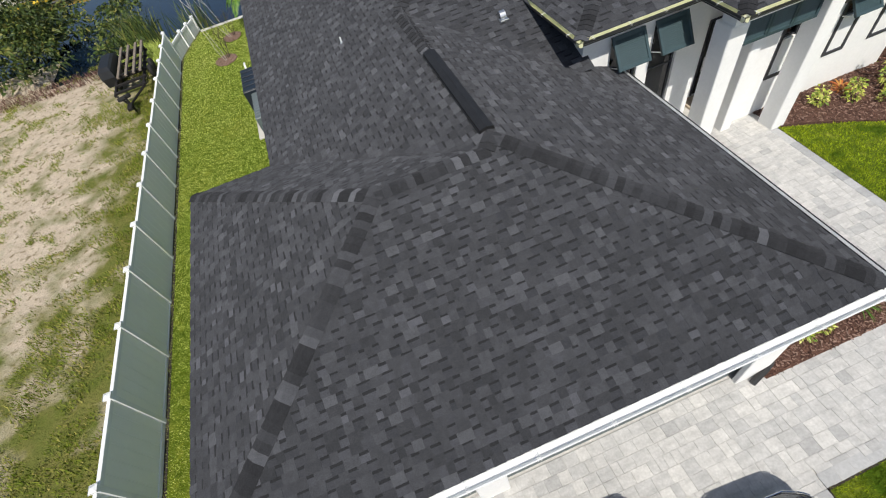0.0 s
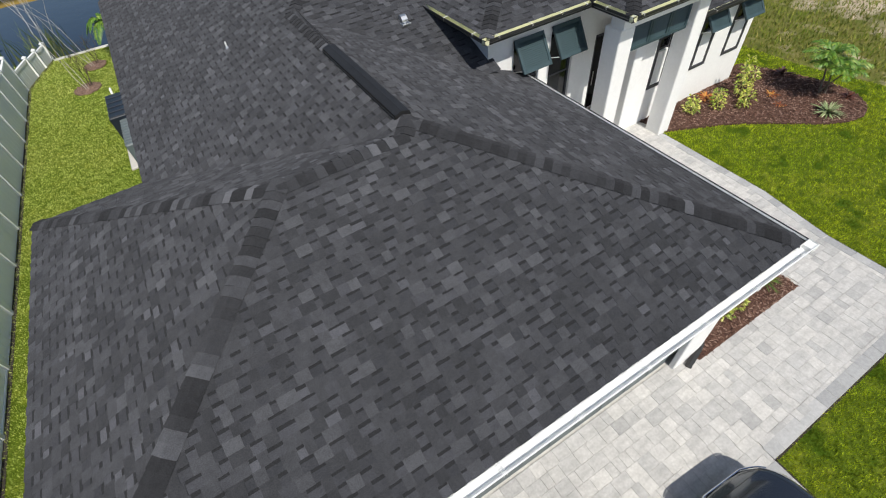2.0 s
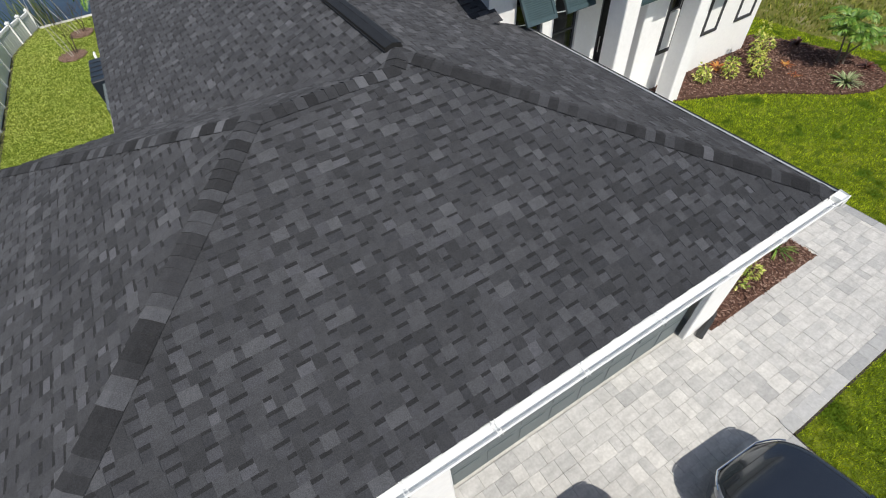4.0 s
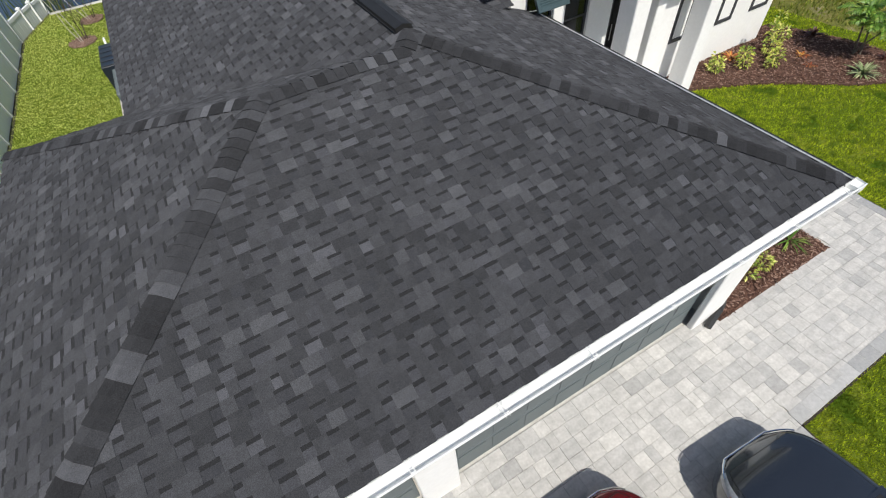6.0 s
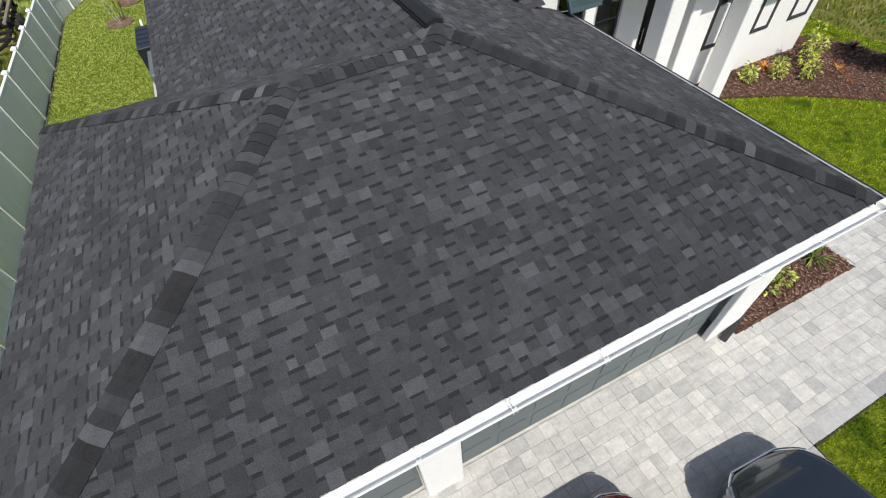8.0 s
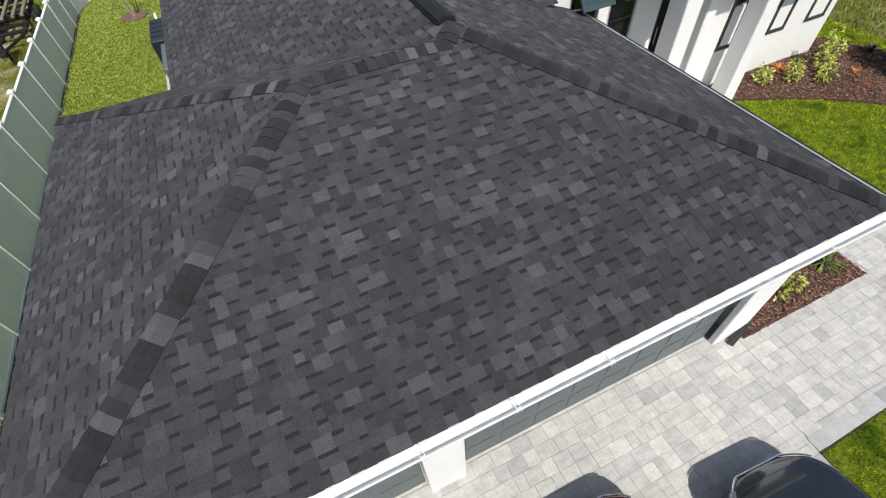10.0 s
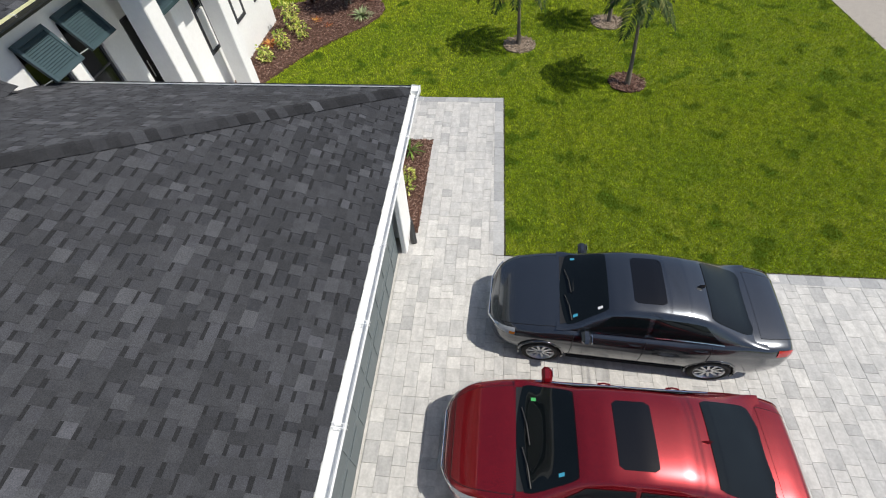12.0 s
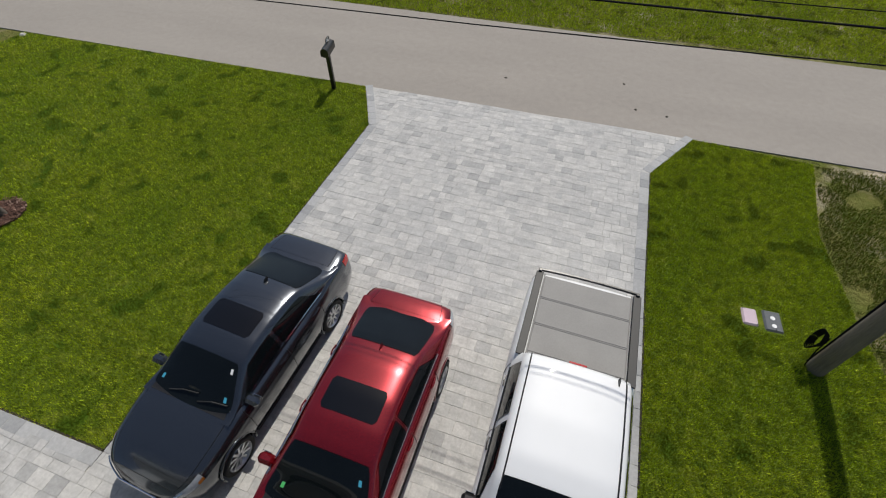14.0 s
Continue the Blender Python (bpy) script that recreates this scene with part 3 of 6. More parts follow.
TOPW = EZ - 0.20
WF = 5.43
wall_block("wall_garage_right", (8.03, WF, 0), (8.31, 11.8, TOPW), "white stucco garage wall")
wall_block("wall_garage_left", (-1.0, WF, 0), (-0.75, GB - 0.5, TOPW), "white stucco garage wall beside the fence")
wall_block("wall_garage_back", (-0.75, GB - 0.75, 0), (0.9, GB - 0.5, TOPW), "white stucco return wall")
wall_block("wall_main_left", (0.9, GB - 0.5, 0), (1.15, BACK - 0.5, TOPW), "white stucco side wall of the house")
wall_block("wall_garage_header", (-0.75, WF, 2.60), (8.03, WF + 0.25, TOPW), "white stucco band over the garage doors")
for i, (x0, x1) in enumerate(((-1.0, -0.5), (2.27, 2.84), (7.62, 8.31))):
    p = bevelled((x0, 5.32, 0), (x1, WF - 0.003, TOPW), 0.015)
    tagged(part("wall_pier", p, M_STUCCO), "white stucco pier between the garage doors", "pier", kind="structure")


def garage_door(x0, x1, label):
    d = empty("garage_door", pose((x0 + x1) / 2, WF + 0.10, 0), label, "garage door", "garage doors")
    w = (x1 - x0) / 2
    for k in range(4):
        b = bevelled((-w, -0.025, 0.02 + k * 0.65), (w, 0.025, 0.02 + k * 0.65 + 0.642), 0.008)
        panel = part("door_section", b, M_DOORPANEL, d)
        n = max(2, round(2 * w / 0.62))
        for j in range(n):
            cx = -w + (j + 0.5) * 2 * w / n
            part("raised_panel", bevelled((cx - w / n + 0.06, -0.036, 0.10 + k * 0.65), (cx + w / n - 0.06, -0.026, 0.57 + k * 0.65), 0.006), M_DOORPANEL, panel)
    return d


garage_door(2.86, 7.60, "closed blue-grey sectional double garage door")
garage_door(-0.48, 2.25, "closed blue-grey sectional single garage door")


# gutters
def gutter(name, a, b, out, inside_mat, outer_mat, brackets, label, top=EZ - 0.015, wide=0.125, parent=None):
    """A K-style gutter from a to b (plan), open at the top, its lip on the out side."""
    g = tagged(new(name), label, "gutter")
    a, b, out = Vector((*a, 0)), Vector((*b, 0)), Vector((*out, 0))
    g.matrix_basis = pose(a.x, a.y, top)
    along = (b - a)
    prof = [(-wide, 0.02), (-wide, -0.10), (-0.055, -0.10), (-0.012, -0.055), (-0.006, -0.015), (0.0, 0.0)]
    inner = [(-0.014, -0.004), (-0.018, -0.020), (-0.026, -0.052), (-0.06, -0.088), (-wide + 0.008, -0.088), (-wide + 0.008, 0.02)]
    for nm, pr, mt in (("outer_shell", prof, outer_mat), ("trough", inner, inside_mat)):
        s = Shape()
        s.grid([[out * p + Vector((0, 0, z)) + along * t for t in (0, 1)] for p, z in pr])
        part(nm, s, mt, g)
    part("lip", Shape().grid([[out * p + Vector((0, 0, z)) + along * t for t in (0, 1)] for p, z in ((0.0, -0.004), (0.0, 0.006), (-0.016, 0.006), (-0.016, -0.006))]), outer_mat, g)
    for t in (0, 1):
        part("end_cap", Shape().face([out * p + Vector((0, 0, z)) + along * t for p, z in prof]), inside_mat, g)
    u = along.normalized()
    for d in brackets:
        s = Shape()
        c = u * d
        slim = 0.4 if outer_mat is M_BRONZE else 0.75
        for k in (-0.028 * slim, 0.028 * slim):
            pts = [out * p + Vector((0, 0, z)) + c + u * k for p, z in ((-wide, 0.022), (-0.06, 0.016), (0.004, 0.010), (0.005, -0.03))]
            s.tube(pts, 0.007 * slim, 5)
        pts = [out * p + Vector((0, 0, z)) + c + u * q for p, z, q in ((-0.03, 0.014, -0.028 * slim), (-0.02, 0.018, 0.0), (-0.03, 0.014, 0.028 * slim))]
        s.tube(pts, 0.006 * slim, 5)
        part("hanger", s, M_GUTTER, g)
    return g


gutter("gutter", (L, 4.965), (9.0, 4.965), (0, -1), M_GUTTER_IN, M_GUTTER, [x - L for x in (-1.0, 0.1, 1.19, 2.27, 3.28, 4.385, 5.495, 6.595, 7.61, 8.64)], "white aluminium gutter along the garage front", wide=0.15)
gutter("gutter", (9.0, 5.115), (9.0, 11.75), (1, 0), M_GUTTER_IN, M_BRONZE, [], "slim dark-lipped gutter along the entry side", wide=0.10)
tagged(part("gutter_corner", Shape().prism([(8.85, 4.967), (8.998, 4.967), (8.998, 5.114), (8.85, 5.114)], EZ - 0.12, EZ - 0.03), M_GUTTER), "white mitred gutter corner box", "gutter")

dsp = empty("downspout", pose(8.37, 5.40, 0), "white square downspout with a dark bronze spout", "downspout")
part("pipe", bevelled((-0.04, -0.04, 0.30), (0.04, 0.04, TOPW - 0.02), 0.01), M_GUTTER, dsp)
part("spout", Shape().tube([(0, 0, 0.36), (-0.03, -0.05, 0.24), (-0.12, -0.09, 0.17), (-0.50, -0.20, 0.06)], 0.062, 4), M_BRONZE, dsp, "dark bronze spout")

# ridge vent, caps and roof pipes
vent = empty("ridge_vent", pose(RX, 9.46, P1[2]), "long black plastic ridge vent", "roof vent")
VL = 2.94
for sx in (-1, 1):
    part("flap", Shape().grid([[(sx * x, y, z) for y in (0, VL)] for x, z in ((0.0, 0.062), (0.10, 0.034), (0.125, 0.026), (0.127, -0.02), (0.11, -0.04))], 0), M_VENT, vent)
    part("grille", Shape().tube([(sx * 0.134, 0.0, -0.024), (sx * 0.134, VL, -0.024)], 0.011, 5), M_VENT, vent)
for yy in (0, VL):
    part("seam", Shape().tube([(0, min(max(yy, 0.02), VL - 0.02), 0.055), (0, 0.5 * VL, 0.063)], 0.006, 5), M_VENT, vent)
    part("end_plug", Shape().face([(-0.125, yy, 0.024), (-0.12, yy, -0.04), (0.12, yy, -0.04), (0.125, yy, 0.024), (0.0, yy, 0.062)]), M_VENT, vent)

pipe = empty("vent_pipe", pose(3.24, 15.35, roof_z(3.24 - LX) - 0.02) @ Matrix.Diagonal((0.65, 0.65, 0.75, 1)), "short white plumbing vent pipe on the roof", "vent pipe")
part("pipe", Shape().tube([(0, 0, -0.05), (0, 0, 0.22)], 0.028, 10), M_GUTTER_IN, pipe)
part("flashing", Shape().tube([(0, 0, -0.03), (0, 0, 0.08)], [0.09, 0.04], 10), M_GALV, pipe)
CZ = VAL0[2] + K * (13.45 - VY)
hood = empty("exhaust_vent", pose(6.84, 13.45, CZ) @ Matrix.Diagonal((0.7, 0.7, 0.7, 1)), "small galvanised gooseneck roof vent", "roof vent")
part("hood", Shape().grid([[(x, 0.10 - 0.17 * math.cos(a), 0.06 + 0.17 * math.sin(a)) for x in (-0.10, 0.10)] for a in np.linspace(0.0, 2.4, 8)]), M_GALV, hood)
for xx in (-0.10, 0.10):
    part("side", Shape().face([(xx, 0.10 - 0.17 * math.cos(a), 0.06 + 0.17 * math.sin(a)) for a in np.linspace(0, 3.0, 8)]), M_GALV, hood)
part("flange", bevelled((-0.15, -0.16, -0.03), (0.15, 0.2, 0.02), 0.005), M_GALV, hood)
part("collar", Shape().tube([(0, 0.02, -0.05), (0, 0.02, 0.12)], 0.08, 10), M_GALV, hood)

# ---- entry wing ----
WY, WE, WZ = 11.85, 11.36, 4.34       # wall face, eave line, eave height
PY, PE = 10.62, 10.21                 # porch columns, porch eave
WX0, WX1 = 7.98, 17.68
RY, RE, RZ = 11.45, 11.01, 3.14     # end wall face, its eave line and height
PXL, PXR = 10.44, 13.9                # porch eave ends
wing = [
    ("wall_wing_left", (WX0, WY + 0.25, 2.7), (WX0 + 0.25, 20, WZ - 0.16), "white stucco side wall over the lower roof"),
]
for nm, lo, hi, lb in wing:
    wall_block(nm, lo, hi, lb)


def wall_with_holes(name, x0, x1, z0, z1, y, thick, holes, label):
    """A wall facing the road with openings cut through it."""
    s = Shape()
    xs = sorted({x0, x1, *(h[0] for h in holes), *(h[1] for h in holes)})
    for a, b in zip(xs, xs[1:]):
        cuts = sorted((h[2], h[3]) for h in holes if h[0] <= a + 1e-6 and h[1] >= b - 1e-6)
        z = z0
        for c0, c1 in cuts:
            if c0 > z:
                s.box((a, y, z), (b, y + thick, c0))
            z = c1
        if z < z1:
            s.box((a, y, z), (b, y + thick, z1))
    return tagged(part(name, s, M_STUCCO), label, "wall", kind="structure")


WIN_L = [(8.70, 9.456, 1.8, 3.74), (9.80, 10.55, 1.37, 3.68)]
WIN_R = [(13.36, 13.86, 2.22, 2.82), (15.18, 15.76, 2.16, 2.74), (16.64, 17.33, 2.10, 2.68)]
wall_with_holes("wall_wing_front", WX0, 11.30, 0.0, WZ - 0.16, WY, 0.25, WIN_L, "white stucco entry wing wall with tall windows")
wall_with_holes("wall_right_front", 12.54, WX1, 0.0, RZ - 0.10, RY, 0.25, WIN_R, "white stucco wall with framed windows")
wall_block("wall_right_side", (WX1 - 0.25, RY + 0.25, 0), (WX1, 20, RZ - 0.10), "white stucco end wall")
wall_block("wall_porch_left", (11.05, WY + 0.25, 0), (11.30, 12.95, WZ - 0.16), "white stucco porch side wall")
wall_block("wall_porch_right", (13.42, RY + 0.25, 0), (13.67, 12.95, WZ - 0.16), "white stucco porch side wall")
wall_with_holes("wall_porch_back", 11.30, 13.42, 0.0, WZ - 0.16, 12.95, 0.25, [(12.53, 13.2, 0.1, 2.45)], "white stucco porch back wall")
wall_block("wall_porch_upper", (11.30, WY + 0.004, 3.5), (13.42, WY + 0.25, WZ - 0.16), "white stucco wall over the porch")
wall_block("wall_porch_beam", (10.76, PY + 0.02, 3.80), (13.68, PY + 0.40, WZ - 0.15), "white stucco beam over the porch")
for x0, x1 in ((10.68, 11.14), (13.30, 13.72)):
    tagged(part("column", bevelled((x0, PY, 0), (x1, PY + 0.48, 3.81), 0.02), M_STUCCO), "square white stucco porch column", "column", "porch columns")
tagged(part("column", bevelled((12.22, RY - 0.20, 0), (12.535, RY + 0.2, 3.9), 0.02), M_STUCCO), "white stucco pilaster at the porch wall", "column")
tagged(part("doorstep", bevelled((12.2, 12.4, 0.0), (13.41, 12.94, 0.10), 0.02), M_CONCRETE), "tan doorstep at the entry door", "doorstep")
dr = tagged(part("door_1", bevelled((12.55, 12.97, 0.11), (13.18, 13.03, 2.44), 0.01), M_DARKGLASS), "tall dark glazed entry door, closed", "door", kind="structure")
for lo, hi in (((12.51, 12.935, 0.1), (12.58, 12.99, 2.45)), ((13.15, 12.935, 0.1), (13.22, 12.99, 2.45)), ((12.58, 12.935, 2.38), (13.15, 12.99, 2.45))):
    part("door_frame", bevelled(lo, hi, 0.006), M_FRAME, dr)
part("door_handle", Shape().tube([(12.65, 12.92, 0.9), (12.65, 12.92, 1.35)], 0.014, 8), M_GALV, dr)


def framed_window(name, hole, trim_to, y, label):
    """Dark glass in its frame; a raised charcoal outline runs on below it round a plain white field."""
    x0, x1, z0, z1 = hole
    w = tagged(new(name), label, "window", kind="structure")
    part("pane", bevelled((x0 + 0.03, y + 0.09, z0 + 0.03), (x1 - 0.03, y + 0.11, z1 - 0.03), 0.004), M_DARKGLASS, w)
    for lo, hi in (((x0, y + 0.06, z0), (x0 + 0.05, y + 0.14, z1)), ((x1 - 0.05, y + 0.06, z0), (x1, y + 0.14, z1)), ((x0 + 0.05, y + 0.06, z1 - 0.05), (x1 - 0.05, y + 0.14, z1)), ((x0 + 0.05, y + 0.06, z0), (x1 - 0.05, y + 0.14, z0 + 0.05)), ((x0 + 0.05, y + 0.07, (z0 + z1) / 2 - 0.02), (x1 - 0.05, y + 0.13, (z0 + z1) / 2 + 0.02))):
        part("window_frame", bevelled(lo, hi, 0.005), M_FRAME, w)
    if trim_to is not None:
        for lo, hi in (((x0 - 0.05, y - 0.03, trim_to), (x0 + 0.04, y + 0.02, z1 + 0.05)), ((x1 - 0.04, y - 0.03, trim_to), (x1 + 0.05, y + 0.02, z1 + 0.05)), ((x0 + 0.04, y - 0.03, trim_to), (x1 - 0.04, y + 0.02, trim_to + 0.10))):
            part("trim", bevelled(lo, hi, 0.006), M_FRAME, w)
    else:
        part("window_sill", bevelled((x0 - 0.06, y - 0.07, z0 - 0.08), (x1 + 0.06, y + 0.05, z0 - 0.004), 0.01), M_STUCCO, w)
    return w


for i, h in enumerate(WIN_L):
    framed_window(f"window_{i + 1}", h, None, WY, "tall dark window under a propped shutter")
for i, h in enumerate(WIN_R):
    framed_window(f"window_{i + 3}", h, 1.13, RY, "window with a charcoal outline on white stucco")


def shutter(x, y, z, w, h, tilt, label, turn=0.0, group="bahama shutters", slats=13):
    """A top-hung louvred shutter; x, y, z is the middle of its hinge line."""
    sh = empty("bahama_shutter", pose(x, y, z, 0, 0, turn) @ pose(0, 0, 0, -tilt, 0, 0), label, "shutter", group)
    t = 0.035
    for lo, hi in (((-w / 2, -t, -h), (-w / 2 + 0.07, t, 0)), ((w / 2 - 0.07, -t, -h), (w / 2, t, 0)), ((-w / 2 + 0.07, -t, -0.09), (w / 2 - 0.07, t, 0)), ((-w / 2 + 0.07, -t, -h), (w / 2 - 0.07, t, -h + 0.09))):
        part("frame_rail", bevelled(lo, hi, 0.006), M_TEAL, sh)
    me = None
    for k in range(slats):
        zz = -0.12 - (h - 0.24) * k / (slats - 1)
        if me is None:
            me = bevelled((-w / 2 + 0.07, -0.045, -0.006), (w / 2 - 0.07, 0.045, 0.006), 0.003).mesh("slat", M_TEAL)
        part("slat", me, None, sh, m=pose(0, 0, zz, 66, 0, 0))
    if tilt > 5:
        for sx in (-1, 1):
            end = pose(0, 0, 0, tilt, 0, 0) @ Vector((sx * (w / 2 - 0.03), 0.0, -h * 0.95 - 0.02))
            part("prop_arm", Shape().tube([(sx * (w / 2 - 0.03), 0.03, -h * 0.9), tuple(end)], 0.012, 6), M_GALV, sh)
    return sh


for x0, x1 in ((8.65, 9.47), (9.75, 10.567)):
    shutter((x0 + x1) / 2, WY - 0.05, 3.83, x1 - x0, 0.76, 32, "teal-grey louvred shutter propped open over a window")
shutter(15.47, RY - 0.05, 2.82, 0.80, 0.56, 36, "teal-grey louvred shutter propped open on the wall", slats=9)
shutter(16.98, RY - 0.05, 2.76, 0.84, 0.56, 36, "teal-grey louvred shutter propped open on the wall", slats=9)
for k in range(3):
    shutter(11.27 + 0.334 + 0.667 * k, PY + 0.20, 3.79, 0.66, 0.68, 0, "fixed teal-grey louvred panel between porch columns", group="porch louvres", slats=9)

ac = empty("pool_heater", pose(-0.36, 22.14, 0) @ Matrix.Diagonal((0.8, 0.76, 0.70, 1)), "dark louvred outdoor equipment cabinet by the side wall", "equipment cabinet")
part("cabinet", bevelled((-0.42, -1.25, 0.05), (0.42, 1.25, 1.30), 0.03), M_NAVY, ac)
for k in range(5):
    part("top_rib", bevelled((-0.40, -1.2 + 0.5 * k, 1.30), (0.40, -0.85 + 0.5 * k, 1.335), 0.008), M_NAVY, ac)
part("pipe", Shape().tube([(-0.1, 1.35, 0.0), (-0.1, 1.35, 1.3), (-0.1, 1.5, 1.4), (-0.1, 1.7, 1.4)], 0.05, 8), M_WHITE, ac)
cd = empty("condenser_unit", pose(-0.12, 20.55, 0) @ Matrix.Diagonal((0.85, 0.72, 0.75, 1)), "grey ribbed air conditioner unit by the side wall", "air conditioner")
part("case", bevelled((-0.36, -1.7, 0.05), (0.36, 1.7, 1.05), 0.03), M_DOORPANEL, cd)
for k in range(13):
    part("rib", bevelled((-0.375, -1.65 + 0.26 * k, 0.1), (0.375, -1.53 + 0.26 * k, 1.07), 0.008), M_DOORPANEL, cd)
tagged(part("concrete_pad", bevelled((-0.67, 19.25, -0.05), (0.88, 22.3, 0.07), 0.02), M_SEAWALL), "pale concrete pad along the side wall", "pad", kind="structure")

# wing roofs
WING = {
    "wing_front": [(7.59, WE, WZ), (PXL, WE, WZ), (PXL + 0.0, WE, WZ), (11.1, WE + 0.0, WZ), (11.1, WE + 3.51, WZ + K * 3.51)],
    "wing_left": [(7.59, 20.0, WZ), (7.59, WE, WZ), (11.1, WE + 3.51, WZ + K * 3.51), (11.1, 17.0, WZ + K * 3.51)],
    "porch_front": [(PXL, PE, WZ), (PXR, PE, WZ), ((PXL + PXR) / 2, PE + 1.73, WZ + K * 1.73)],
    "porch_left": [(PXL, WE + 3.4, WZ), (PXL, PE, WZ), ((PXL + PXR) / 2, PE + 1.73, WZ + K * 1.73), ((PXL + PXR) / 2, WE + 3.4, WZ + K * 1.73)],
    "porch_right": [(PXR, PE, WZ), (PXR, WE + 3.4, WZ), ((PXL + PXR) / 2, WE + 3.4, WZ + K * 1.73), ((PXL + PXR) / 2, PE + 1.73, WZ + K * 1.73)],
    "right_front": [(13.6, RE, RZ), (18.1, RE, RZ), (15.4, RE + 2.7, RZ + K * 2.7), (13.6, RE + 2.7, RZ + K * 2.7)],
    "right_side": [(18.1, RE, RZ), (18.1, 20, RZ), (15.4, 20, RZ + K * 2.7), (15.4, RE + 2.7, RZ + K * 2.7)],
}
s = Shape()
for pts in WING.values():
    o, e, up, n = plane_frame(pts)
    top = [Vector(p) - n * 0.002 for p in pts]
    s.face(top)
roof_wing = tagged(part("roof_wing", s, M_GAP), "higher hipped roof over the entry wing", "roof", kind="structure")
PLANES.update(WING)
fas = Shape()
for a, b in (((7.59, 20), (7.59, WE)), ((7.59, WE), (PXL, WE)), ((PXL, WE), (PXL, PE)), ((PXL, PE), (PXR, PE)), ((PXR, PE), (PXR, WE + 1)),):
    d = Vector((b[0] - a[0], b[1] - a[1], 0)).normalized()
    q = Vector((-d.y, d.x, 0)) * 0.03
    fas.face([(a[0], a[1], WZ), (a[0], a[1], WZ - 0.16), (b[0], b[1], WZ - 0.16), (b[0], b[1], WZ)])
    fas.face([(a[0] + q.x, a[1] + q.y, WZ - 0.01), (a[0] + q.x, a[1] + q.y, WZ - 0.16), (b[0] + q.x, b[1] + q.y, WZ - 0.16), (b[0] + q.x, b[1] + q.y, WZ - 0.01)])
for a, b in (((13.9, RE), (18.1, RE)), ((18.1, RE), (18.1, 20))):
    fas.face([(a[0], a[1], RZ), (a[0], a[1], RZ - 0.16), (b[0], b[1], RZ - 0.16), (b[0], b[1], RZ)])
tagged(part("trim", fas, M_BRONZE), "dark bronze fascia under the wing roof", "fascia", kind="structure")
tagged(part("soffit", Shape().prism([(7.60, WE + 0.01), (PXL, WE + 0.01), (PXL, PE + 0.01), (PXR, PE + 0.01), (PXR, 12.95), (11.3, 12.95), (11.3, 20), (7.60, 20)], WZ - 0.17, WZ - 0.155), M_SOFFIT), "white soffit under the wing eaves", "soffit", kind="structure")
tagged(part("soffit", Shape().prism([(13.7, RE + 0.01), (18.09, RE + 0.01), (18.09, 20), (13.7, 20)], RZ - 0.15, RZ - 0.13), M_SOFFIT), "white soffit under the end eaves", "soffit", kind="structure")
gutter("gutter", (7.48, 15.5), (7.48, WE - 0.11), (-1, 0), M_CREAM, M_BRONZE, [0.5 + 1.1 * i for i in range(4)], "dark gutter with a cream inside, wing side", top=WZ, wide=0.105)
gutter("gutter", (7.48, WE - 0.11), (PXL - 0.12, WE - 0.11), (0, -1), M_CREAM, M_BRONZE, [0.35, 1.2, 2.0, 2.7], "dark gutter with a cream inside, wing front", top=WZ, wide=0.105)
gutter("gutter", (PXL - 0.11, WE - 0.11), (PXL - 0.11, PE - 0.11), (-1, 0), M_CREAM, M_BRONZE, [0.4, 1.1], "dark gutter with a cream inside, porch side", top=WZ, wide=0.105)
gutter("gutter", (PXL - 0.11, PE - 0.11), (PXR, PE - 0.11), (0, -1), M_CREAM, M_BRONZE, [0.3, 1.3, 2.3, 3.2], "dark gutter with a cream inside, porch front", top=WZ, wide=0.105)
gutter("gutter", (13.9, RE - 0.11), (18.1, RE - 0.11), (0, -1), M_CREAM, M_BRONZE, [0.7, 1.8, 2.9, 3.9], "dark gutter with a cream inside, end wall", top=RZ)

# ---- vehicles ----
def curve(pairs):
    xs, ys = zip(*pairs)
    xs, ys = np.array(xs), np.array(ys)

    def at(x):
        # a gently rounded polyline
        return float(np.mean([np.interp(x + d, xs, ys) for d in (-0.06, -0.03, 0.0, 0.03, 0.06)]))
    return at


LEVELS = ((0.0, 0.0), (0.86, 0.0), (0.955, 0.10), (0.985, 0.28), (1.0, 0.48), (0.99, 0.62), (0.978, 0.70), (0.975, 0.76), (0.945, 0.88), (0.90, 0.945), (0.78, 0.982), (0.52, 1.0), (0.25, 1.008), (0.0, 1.01))


